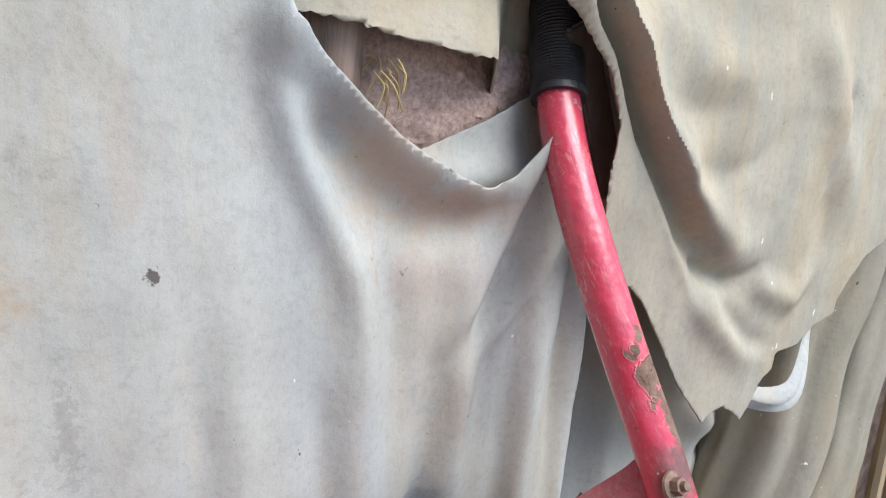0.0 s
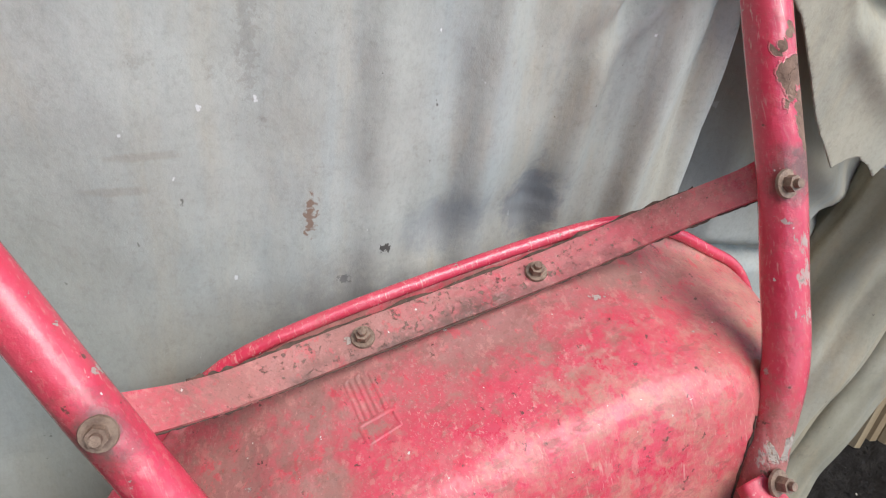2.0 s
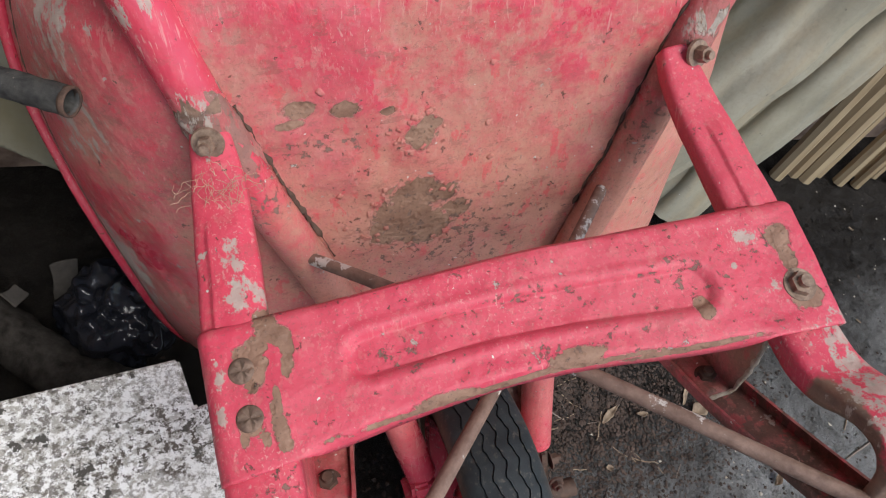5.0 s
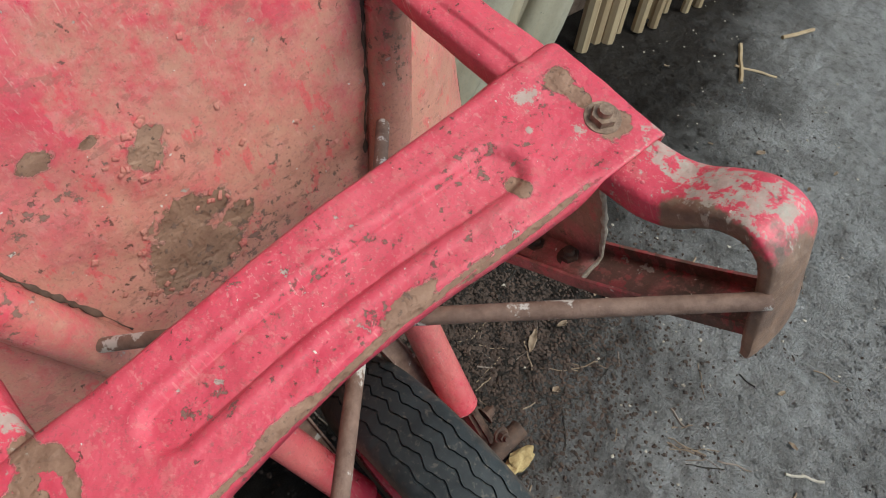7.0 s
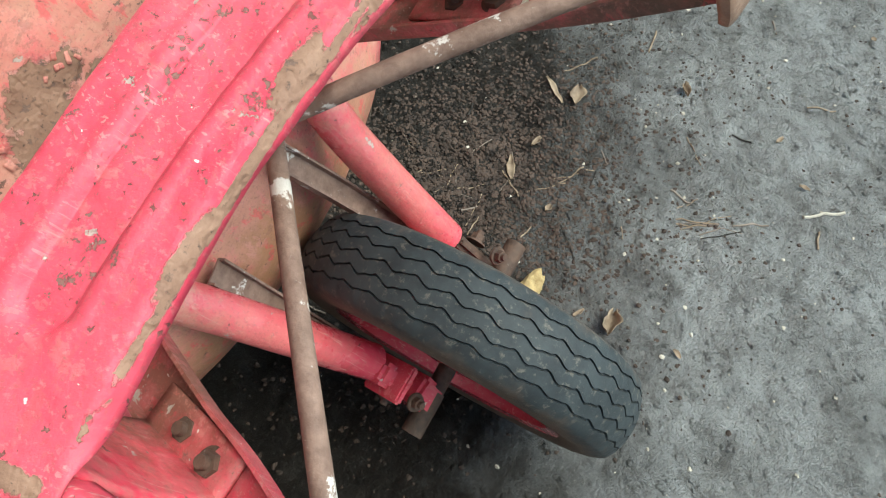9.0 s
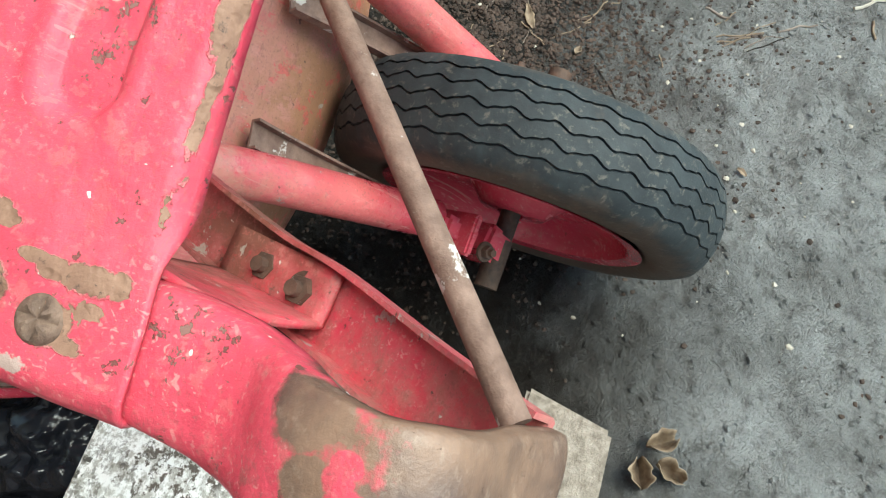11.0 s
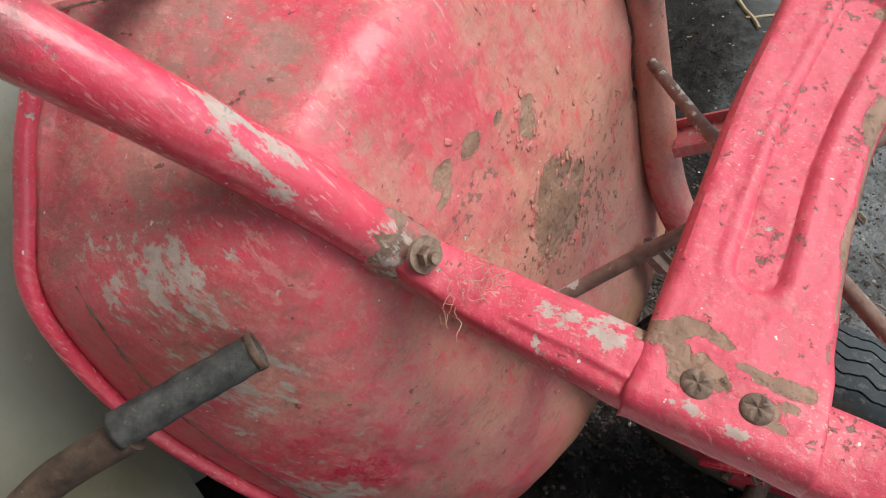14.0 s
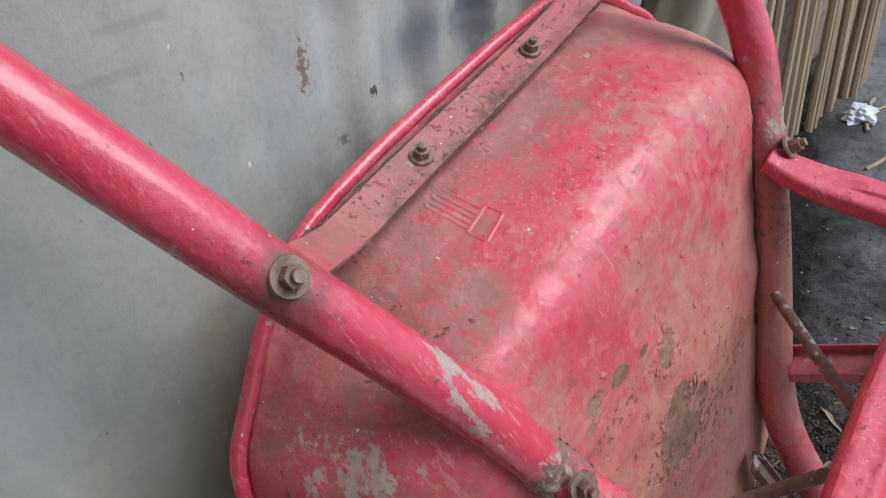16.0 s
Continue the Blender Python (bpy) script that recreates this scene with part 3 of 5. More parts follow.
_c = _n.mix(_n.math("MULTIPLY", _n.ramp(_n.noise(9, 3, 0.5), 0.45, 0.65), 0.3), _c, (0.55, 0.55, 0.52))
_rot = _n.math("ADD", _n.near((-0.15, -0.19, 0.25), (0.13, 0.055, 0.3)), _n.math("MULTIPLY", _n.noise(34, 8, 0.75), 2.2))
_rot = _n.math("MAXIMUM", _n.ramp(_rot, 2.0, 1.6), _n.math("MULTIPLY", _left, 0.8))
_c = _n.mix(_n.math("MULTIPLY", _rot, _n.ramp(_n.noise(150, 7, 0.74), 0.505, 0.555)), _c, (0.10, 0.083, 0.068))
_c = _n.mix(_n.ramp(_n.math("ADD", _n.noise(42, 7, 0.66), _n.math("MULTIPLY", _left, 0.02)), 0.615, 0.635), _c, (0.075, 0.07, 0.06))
_c = _n.mix(_n.ramp(_n.noise(150, 5, 0.7), 0.66, 0.69), _c, (0.10, 0.09, 0.08))
_n.colour(_c)
_n.bump(_n.noise(70, 8, 0.7), 0.7, 0.003)
CONC = plain("damp_brick", (0.022, 0.015, 0.012), (0.22, 0.14, 0.11), 60, 0.95, 1.0)
PLAIN_CONC = plain("bare_concrete", (0.17, 0.14, 0.11), (0.44, 0.38, 0.32), 130, 0.95, 1.0)
BLACK = plain("black_plastic", (0.008, 0.009, 0.014), (0.022, 0.024, 0.032), 40, 0.2, 0.1)
LEAF = plain("dry_leaf", (0.11, 0.075, 0.05), (0.33, 0.25, 0.17), 60, 0.75, 0.3)
STRAWY = plain("yellow_fibre", (0.22, 0.15, 0.06), (0.55, 0.42, 0.2), 90, 0.85, 0.8)
LINT = plain("dry_fibre", (0.40, 0.23, 0.155), (0.56, 0.38, 0.27), 40, 0.8, 0.1)


# ---- mesh helpers ----
def part(name, bm, material, parent=None, label="", smooth=True):
    me = bpy.data.meshes.new(name)
    if smooth:
        for f in bm.faces:
            f.smooth = True
    bm.normal_update()
    bm.to_mesh(me)
    bm.free()
    me.materials.append(material)
    ob = new(name, me)
    ob.parent = parent
    if smooth:
        me.set_sharp_from_angle(angle=radians(42))
    return tagged(ob, label)


def spline(points, n=6, closed=False):
    """Catmull-Rom through the points, n steps a span."""
    p = [Vector(q) for q in points]
    out = []
    count = len(p) if closed else len(p) - 1
    for i in range(count):
        if closed:
            a, b, c, d = (p[(i + k) % len(p)] for k in (-1, 0, 1, 2))
        else:
            a, b, c, d = p[max(i - 1, 0)], p[i], p[i + 1], p[min(i + 2, len(p) - 1)]
        for k in range(n):
            t = k / n
            out.append(0.5 * (2 * b + (c - a) * t + (2 * a - 5 * b + 4 * c - d) * t * t + (3 * b - a - 3 * c + d) * t ** 3))
    if not closed:
        out.append(p[-1])
    return out


def sweep(path, profile, up=(0, 0, 1), closed=False, caps=True, scales=None, bm=None):
    """Sweeps a closed profile of (across, out) along the path; out lies towards up."""
    bm = bm or bmesh.new()
    rings = []
    for i, p in enumerate(path):
        a = path[i - 1] if i or closed else p
        b = path[(i + 1) % len(path)] if i + 1 < len(path) or closed else p
        d = (b - a).normalized()
        u = Vector(up[i] if isinstance(up, list) else up)
        u = (u - d * u.dot(d)).normalized()
        s = d.cross(u)
        k = scales[i] if scales else 1.0
        rings.append([bm.verts.new(p + (s * x + u * y) * k) for x, y in profile])
    m = len(profile)
    for i in range(len(rings) - (0 if closed else 1)):
        a, b = rings[i], rings[(i + 1) % len(rings)]
        for j in range(m):
            bm.faces.new((a[j], a[(j + 1) % m], b[(j + 1) % m], b[j]))
    if caps and not closed:
        bm.faces.new(rings[0][::-1])
        bm.faces.new(rings[-1])
    bmesh.ops.recalc_face_normals(bm, faces=bm.faces)
    return bm


def ring(r, n=14, ry=None):
    return [(r * math.cos(2 * math.pi * i / n), (ry or r) * math.sin(2 * math.pi * i / n)) for i in range(n)]


def rod(path, r, n=12, caps=True, scales=None, up=(0.3, 0.2, 0.93)):
    return sweep([Vector(p) for p in path], ring(r, n), up, caps=caps, scales=scales)


def block(size, at=(0, 0, 0), bevel=0.004, turn=None, jitter=0.0, cuts=0):
    bm = bmesh.new()
    bmesh.ops.create_cube(bm, size=1.0)
    bmesh.ops.scale(bm, vec=size, verts=bm.verts)
    if cuts:
        bmesh.ops.subdivide_edges(bm, edges=bm.edges, cuts=cuts, use_grid_fill=True)
    if bevel:
        bmesh.ops.bevel(bm, geom=[e for e in bm.edges if len(e.link_faces) == 2 and e.calc_face_angle(0) > 0.5], offset=bevel, segments=2, affect="EDGES")
    for v in bm.verts:
        if jitter:
            v.co += noise.noise_vector(v.co * 35) * jitter
    if turn is not None:
        bmesh.ops.transform(bm, matrix=turn, verts=bm.verts)
    bmesh.ops.translate(bm, vec=at, verts=bm.verts)
    return bm


def grid(nu, nv, f, bm=None):
    bm = bm or bmesh.new()
    vs = [[bm.verts.new(f(i / nu, j / nv)) for j in range(nv + 1)] for i in range(nu + 1)]
    for i in range(nu):
        for j in range(nv):
            bm.faces.new((vs[i][j], vs[i + 1][j], vs[i + 1][j + 1], vs[i][j + 1]))
    return bm


def thick(ob, t, offset=-1.0):
    m = ob.modifiers.new("thickness", "SOLIDIFY")
    m.thickness, m.offset = t, offset
    return ob


def lerp(table, x):
    """Piecewise linear through (x, value) pairs."""
    if x <= table[0][0]:
        return table[0][1]
    for (a, va), (b, vb) in zip(table, table[1:]):
        if x <= b:
            return va + (vb - va) * (x - a) / (b - a)
    return table[-1][1]


# ---- ground ----
def stretch(u):
    return math.copysign(abs(u) ** 5 * 60 + abs(u) * 1.6, u)


def ground_z(x, y):
    z = 0.012 * noise.noise((x * 3, y * 3, 0)) + 0.007 * noise.noise((x * 13, y * 13, 4)) + 0.006 * noise.noise((x * 31, y * 31, 9)) + 0.0035 * noise.noise((x * 67, y * 67, 2)) + 0.004 * max(0.0, noise.noise((x * 24, y * 24, 6)) - 0.25)
    return z * min(1, 4 / (1 + abs(x) + abs(y)))


def ground_at(u, v):
    x, y = 0.5 + stretch(2 * u - 1), stretch(2 * v - 1)
    return (x, y, ground_z(x, y))


tagged(part("ground", grid(620, 620, ground_at), SOIL), "bare trodden soil, dark and shade-deepened by the wall, grey further out", "ground", kind="structure")

# ---- wheelbarrow ----
BARROW = Matrix(((0.969588, -0.209424, -0.126655, 0.0), (0.0, 0.517498, -0.855684, 0.0), (0.244744, 0.829661, 0.501760, 0.7962), (0, 0, 0, 1)))
barrow = new("wheelbarrow")
barrow.matrix_world = BARROW
tagged(barrow, "worn red steel wheelbarrow standing on its wheel against a tarp", "wheelbarrow")

RIM = [(0, -0.008), (0.15, -0.014), (0.211, -0.041), (0.253, -0.074), (0.285, -0.105), (0.302, -0.155), (0.311, -0.22), (0.31, -0.3), (0.303, -0.39), (0.288, -0.5), (0.262, -0.555), (0.2, -0.6), (0.1, -0.63), (0, -0.638)]
BED = [(0, -0.122), (0.10, -0.122), (0.15, -0.126), (0.18, -0.14), (0.195, -0.165), (0.198, -0.2), (0.19, -0.26), (0.18, -0.32), (0.165, -0.4), (0.15, -0.46), (0.125, -0.5), (0.09, -0.52), (0.05, -0.53), (0, -0.533)]


def outline(half, n=5):
    pts = [(x, y, 0) for x, y in half] + [(-x, y, 0) for x, y in half[-2:0:-1]]
    return spline(pts, n, True)


def rim_z(y):
    return -0.119 + 0.30 * y


def bed_z(y):
    return 0.026 + 0.30 * y


rim_line, bed_line = outline(RIM), outline(BED)


def tray_mesh():
    bm = bmesh.new()
    rings = []
    centre = Vector((0, -0.32, 0))
    for k in (0.12, 0.3, 0.45, 0.58, 0.68, 0.76, 0.83, 0.89, 0.95):
        rings.append([Vector((*(centre + (p - centre) * k).xy, 0)) for p in bed_line])
        for p in rings[-1]:
            p.z = bed_z(p.y) + 0.004 * (1 - k) + 0.0025 * noise.noise((p.x * 9, p.y * 9, 1))
    for i in range(23):
        s = i / 22
        f, g = 1 - (1 - s) ** 1.45, s ** 1.4
        row = []
        for a, b in zip(bed_line, rim_line):
            k = max(0.0, min(1.0, (b.y + 0.12) / 0.08))
            p = a.lerp(b, f + (s - f) * k)
            gg = g + (min(1.0, s * 1.12) - g) * k
            p.z = bed_z(a.y) * (1 - gg) + rim_z(b.y) * gg - 0.006 * k * math.sin(math.pi * s) + 0.002 * noise.noise((p.x * 8, p.y * 8, 3))
            row.append(p)
        rings.append(row)
    vs = [[bm.verts.new(p) for p in row] for row in rings]
    m = len(vs[0])
    for a, b in zip(vs, vs[1:]):
        for j in range(m):
            bm.faces.new((a[j], a[(j + 1) % m], b[(j + 1) % m], b[j]))
    bm.faces.new(vs[0])
    bmesh.ops.recalc_face_normals(bm, faces=bm.faces)
    for _ in range(24):
        bmesh.ops.smooth_vert(bm, verts=[v for row in vs[2:16] for v in row], factor=0.5, use_axis_x=True, use_axis_y=True, use_axis_z=True)
    for row in vs[1:20]:
        for v in row:
            q = v.co
            v.co.z += 0.0030 * noise.noise((q.x * 26, q.y * 30, 2)) + 0.0040 * noise.noise((q.x * 13, q.y * 11, 6)) - 0.005 * math.exp(-(((q.x + 0.045) / 0.03) ** 2 + ((q.y + 0.115) / 0.02) ** 2)) + 0.004 * math.exp(-(((q.x + 0.09) / 0.03) ** 2 + ((q.y + 0.14) / 0.025) ** 2))
    return bm


tray = thick(part("tray", tray_mesh(), TRAY, barrow, "dented pressed-steel tray, dusty red with flaked brown patches"), 0.002)
part("rolled_rim", sweep([Vector((p.x * 1.012, p.y + 0.003 * (1 if p.y > -0.3 else -1), rim_z(p.y))) for p in rim_line], ring(0.0055, 16), closed=True), FRAME, tray)

# frame tubes
TUBE = 0.0171
right = [(0.4062, 0.46, -0.02), (0.3482, 0.362, -0.0185), (0.3032, 0.281, -0.0175), (0.2812, 0.222, -0.0165), (0.2662, 0.15, -0.0165), (0.2552, 0.08, -0.0165), (0.2442, 0.0, -0.0165), (0.2292, -0.075, -0.018), (0.2162, -0.14, -0.021), (0.19, -0.205, -0.032), (0.164, -0.275, -0.046), (0.138, -0.345, -0.064), (0.108, -0.42, -0.083), (0.0885, -0.48, -0.09), (0.08, -0.56, -0.089), (0.0745, -0.655, -0.088)]
left = [(-0.3668, 0.44, -0.05), (-0.3338, 0.352, -0.03), (-0.3078, 0.282, -0.0185), (-0.2858, 0.2, -0.0165), (-0.2648, 0.122, -0.0165), (-0.2478, 0.06, -0.0165), (-0.2313, 0.0, -0.0165), (-0.2073, -0.08, -0.018), (-0.1888, -0.145, -0.022), (-0.1724, -0.21, -0.032), (-0.1533, -0.275, -0.046), (-0.13, -0.345, -0.066), (-0.106, -0.42, -0.085), (-0.09, -0.48, -0.091), (-0.075, -0.56, -0.09), (-0.058, -0.655, -0.091)]
for name, path in (("right", right), ("left", left)):
    path = [(x, y, z - 0.002) for x, y, z in path]
    line = spline(path, 5)
    tube = part("frame_tube", rod(line, TUBE, 20), FRAME, barrow)
    grip_line = spline(path[:2] + [Vector(path[2])], 68)
    ribs = [0.0207 + (0.0013 if i % 2 else 0.0) if 6 < i < len(grip_line) - 8 else 0.0216 for i in range(len(grip_line))]
    part("grip", rod(grip_line, 1.0, 18, scales=ribs), GRIP, barrow, "black ribbed rubber handle grip")


def hex_bolt(at, axis, r=0.0064, parent=barrow, washer=0.0108, height=0.0065, name="bolt"):
    m = Vector(axis).to_track_quat("Z", "Y").to_matrix().to_4x4()
    m.translation = at
    bm = bmesh.new()
    for rad, z0, z1, n in ((washer, 0, 0.002, 20), (r, 0.002, 0.002 + height, 6), (r * 0.55, 0.002 + height, 0.006 + height, 10)):
        c = bmesh.ops.create_cone(bm, cap_ends=True, segments=n, radius1=rad, radius2=rad * 0.94, depth=z1 - z0)
        bmesh.ops.translate(bm, vec=(0, 0, (z0 + z1) / 2), verts=c["verts"])
    bmesh.ops.transform(bm, matrix=m, verts=bm.verts)
    return part(name, bm, BOLT, parent, "rusty hexagonal bolt and washer")


hex_bolt((-0.2315, 0.0015, -0.0025), (0, 0, 1))
hex_bolt((0.234, -0.002, -0.0035), (0.1, 0, 1))
hex_bolt((-0.1745, -0.2185, -0.009), (-0.2, 0, 1))
hex_bolt((0.1795, -0.2185, -0.0125), (0.25, 0.1, 1), height=0.0085)

# rear strap across the tray
strap_line = spline([(-0.228, -0.002, -0.036), (-0.205, -0.008, -0.042), (-0.175, -0.018, -0.066), (-0.14, -0.025, -0.091), (-0.07, -0.026, -0.1), (0.074, -0.026, -0.104), (0.15, -0.02, -0.094), (0.2, -0.01, -0.066), (0.232, -0.003, -0.042), (0.246, 0.0, -0.036)], 6)
tilt = Vector((0, 0.62, 0.78))
strap = part("rear_strap", sweep(strap_line, [(-0.0145, -0.002), (0.0145, -0.002), (0.0145, 0.002), (-0.0145, 0.002)], tilt), STRAP, barrow, "dusty red steel strap bolted across the tray")
for x, z in ((-0.071, -0.1), (0.074, -0.104)):
    hex_bolt((x, -0.0245, z + 0.002), tilt, 0.006, strap, 0.009, 0.006)

# legs: pressed channels that swell into a curled foot; a channel brace runs back to the frame
LEG = [(-0.214, -0.022, 0.0125, 0.0125, 0.011), (-0.23, -0.008, 0.0155, 0.0155, 0.012), (-0.246, 0.008, 0.0176, 0.0176, 0.012), (-0.262, 0.028, 0.0187, 0.0187, 0.013),
       (-0.285, 0.0575, 0.0195, 0.0195, 0.014), (-0.31, 0.0885, 0.0205, 0.0205, 0.015), (-0.34, 0.1245, 0.0212, 0.0212, 0.016), (-0.356, 0.1435, 0.0215, 0.0218, 0.017),
       (-0.3685, 0.163, 0.0205, 0.0228, 0.017), (-0.3745, 0.1775, 0.0185, 0.0242, 0.018), (-0.3745, 0.195, 0.0172, 0.0255, 0.018), (-0.3765, 0.213, 0.0168, 0.0265, 0.018),
       (-0.382, 0.2265, 0.0168, 0.027, 0.017), (-0.390, 0.2335, 0.017, 0.027, 0.017), (-0.402, 0.2362, 0.0178, 0.0268, 0.016), (-0.4185, 0.2345, 0.0192, 0.026, 0.015),
       (-0.434, 0.231, 0.021, 0.025, 0.014), (-0.448, 0.228, 0.0225, 0.0235, 0.013), (-0.459, 0.2245, 0.023, 0.0215, 0.011), (-0.4655, 0.2205, 0.0225, 0.019, 0.009)]


def leg_mesh(side, xs):
    """Stations of (y, z, inner half width, outer half width, flange), lofted over a rounded channel section."""
    line = spline([(0, y, z) for y, z, *_ in LEG], 6)
    sizes = spline([row[2:] for row in LEG], 6)
    rows = []
    for i, p in enumerate(line):
        d = (line[min(i + 1, len(line) - 1)] - line[max(i - 1, 0)]).normalized()
        up = Vector((0, -d.z, d.y)) * -1.0
        up = up if up.z * 0.64 + up.y * 0.77 > 0 or p.y < -0.41 else -up
        inner, outer, flange = sizes[i]
        foot = max(0.0, min(1.0, (p.z - 0.165) / 0.04))
        lean = xs * (0.965 + 0.035 * min(1, max(0, (-0.23 - p.y) / 0.07))) - side * (0.010 if side > 0 else 0.0) * max(0, min(1, (-0.40 - p.y) / 0.05)) + side * 0.004 * foot
        row = []
        for k in range(41):
            c = k / 20 - 1
            half, deep = (inner, flange * (1 - 0.45 * foot)) if c > 0 else (outer, flange)
            m = abs(c)
            r = max(0.0, (m - 0.62) / 0.38)
            across = half * (m if m < 0.62 else 0.62 + 0.38 * math.sin(min(1.0, r * 1.35) * math.pi / 2))
            drop = deep * (0.30 * (1 - math.cos(min(1.0, r * 1.35) * math.pi / 2)) + 0.70 * max(0.0, (r - 0.6) / 0.4))
            lift = 0.0026 * (1 - m * m)
            if -0.352 < p.y < -0.258:
                end = min(1.0, (-0.258 - p.y) / 0.006) * min(1.0, (p.y + 0.352) / 0.006)
                rim = 0.62 if side < 0 else 0.34
                lift += 0.0022 * end * max(0.0, min(1.0, (rim - m) / 0.1))
            q = Vector((lean - side * math.copysign(across, c), p.y, p.z)) + up * (lift - drop)
            q += noise.noise_vector(q * 38) * (0.0007 + 0.0012 * foot)
            row.append(q)
        rows.append(row)
    bm = bmesh.new()
    vs = [[bm.verts.new(q) for q in row] for row in rows]
    for r0, r1 in zip(vs, vs[1:]):
        for j in range(40):
            f = (r0[j], r0[j + 1], r1[j + 1], r1[j])
            bm.faces.new(f if side > 0 else f[::-1])
    return bm


for side, xs in ((-1, -0.1795), (1, 0.1745)):
    leg = thick(part("leg", leg_mesh(side, xs), LEGS, barrow, "red pressed-steel leg with a worn curled foot"), 0.0026)
    tab = [Vector(p) for p in ((right if side > 0 else left)[8:11])]
    tab = [p + Vector((0, 0, -0.002)) for p in spline(tab, 8)[5:-2]]
    half = [(math.cos(t), math.sin(t)) for t in [math.pi * (i / 12 - 0.14) for i in range(16)]]
    half += [(x * 0.86, y * 0.86) for x, y in half[::-1]]
    swell = [lerp([(0, 0.0160), (1, 0.0168), (3, 0.0182), (len(tab) - 3, 0.0182), (len(tab) - 1, 0.0160)], i) for i in range(len(tab))]
    clamp = sweep(tab, half, (side * 0.25, 0, 1), scales=swell)
    for v in clamp.verts:
        v.co += noise.noise_vector(v.co * 110) * 0.0026 + noise.noise_vector(v.co * 320) * 0.0014
    part("leg_clamp", clamp, CLAMP, leg, "dirt-crusted clamp end wrapped over the tube")
    back = spline([(side * x, y, z) for x, y, z in ((0.176, -0.461, 0.214), (0.166, -0.459, 0.16), (0.151, -0.4495, 0.1), (0.1435, -0.4425, 0.055), (0.126, -0.427, -0.01), (0.108, -0.413, -0.066))], 6)
    u_section = [(-0.0185, 0.012), (-0.0185, 0.001), (-0.017, -0.001), (0.017, -0.001), (0.0185, 0.001), (0.0185, 0.012), (0.0163, 0.012), (0.0161, 0.0025), (-0.0161, 0.0025), (-0.0163, 0.012)]
    brace = part("foot_brace", sweep(back, u_section, (0, 0.96, 0.28)), BRACE, barrow, "red channel brace from the foot back to the frame")
    for at in ((0.1432, -0.4372, 0.057), (0.148, -0.4405, 0.0855)):
        hex_bolt((side * at[0], at[1] - 0.001, at[2]), (0, 0.96, 0.28), 0.0072, brace, 0.0098, 0.004).data.materials[0] = MUCK

    def gusset_at(u, v, side=side):
        """A bent strip: v runs from the cross plate down to the brace, u from its rear edge to its front edge."""
        a0, a1 = Vector((0.154, -0.353, 0.138)), Vector((0.147, -0.318, 0.078))
        b0, b1 = Vector((0.159, -0.4475, 0.104)), Vector((0.152, -0.4325, 0.03))
        if v > 0.82:
            k = (v - 0.82) / 0.18
            p = b0.lerp(b1, u) + Vector((-0.024 * k, -0.001 * k, 0.0))
        else:
            p = a0.lerp(a1, u).lerp(b0.lerp(b1, u), v / 0.82) + Vector((0.006 * math.sin(math.pi * v / 0.82), 0, 0))
        return (side * p.x, p.y + 0.0035, p.z + 0.001 * noise.noise((v * 9, u * 3, side)))

    gusset = thick(part("gusset", grid(10, 22, gusset_at), BRACE, barrow, "rust-stained bent gusset strip under the plate"), 0.003, 0)
    crust = [Vector(gusset_at(0.0, k / 20)) for k in range(21)]
    if side > 0:
        part("crust", sweep(crust, ring(0.0028, 8), (1, 0, 0), scales=[0.55 + 0.9 * abs(noise.noise((k * 0.45, side * 3, 1))) for k in range(21)]), CRUSTY, gusset, "pale crumbling dirt along the edge")


# cross plate between the legs, its ends wrapped over them
PLATE_TOP = [(-0.2, -0.2985), (-0.134, -0.2975), (-0.06, -0.2958), (0.0, -0.2945), (0.055, -0.2958), (0.12, -0.2972), (0.21, -0.3)]
PLATE_LOW = [(-0.2, -0.3548), (-0.15, -0.3515), (-0.085, -0.3465), (-0.045, -0.3446), (-0.013, -0.3442), (0.03, -0.346), (0.08, -0.3508), (0.15, -0.355), (0.21, -0.3575)]


def soft(table, x):
    return sum(lerp(table, x + d) for d in (-0.02, -0.01, 0, 0.01, 0.02)) / 5


def plate_z(y):
    return (-0.1768 - 0.77 * y) / 0.64


def plate_point(x, v, lift=0.0):
    """A point of the plate at x, v of the way from its upper to its lower edge, raised along its normal."""
    y = soft(PLATE_TOP, x) * (1 - v) + soft(PLATE_LOW, x) * v
    centre, halfw = lerp([(-0.12, 0.48), (0.0, 0.52), (0.12, 0.54)], x), 0.178
    across = abs(v - centre) * 0.083
    along = max(0.0, -0.107 - x, x - 0.104)
    r = math.hypot(along, max(0.0, across - halfw * 0.083 + 0.0148)) if across > halfw * 0.083 - 0.0148 else along
    k = max(0.0, min(1.0, (0.0165 - r) / 0.0048))
    out_ = -0.0042 * k * k * (3 - 2 * k) + 0.0009 * math.exp(-(((r - 0.0185) / 0.0025) ** 2))
    mid = max(0.0, min(1.0, (min(x + 0.155, 0.145 - x)) / 0.02))
    if v > 0.93:
        out_ -= 0.010 * mid * ((v - 0.93) / 0.07) ** 1.5
    if v < 0.05:
        out_ -= (0.0035 + 0.004 * mid) * ((0.05 - v) / 0.05) ** 1.5
    out_ += 0.0016 * noise.noise((x * 22, v * 2.2, 3)) + 0.0006 * noise.noise((x * 90, v * 8, 5))
    out_ -= 0.003 * math.exp(-(((x - 0.01) / 0.03) ** 2)) * v
    return Vector((x, y, plate_z(y))) + Vector((0, 0.77, 0.64)) * (out_ + lift)


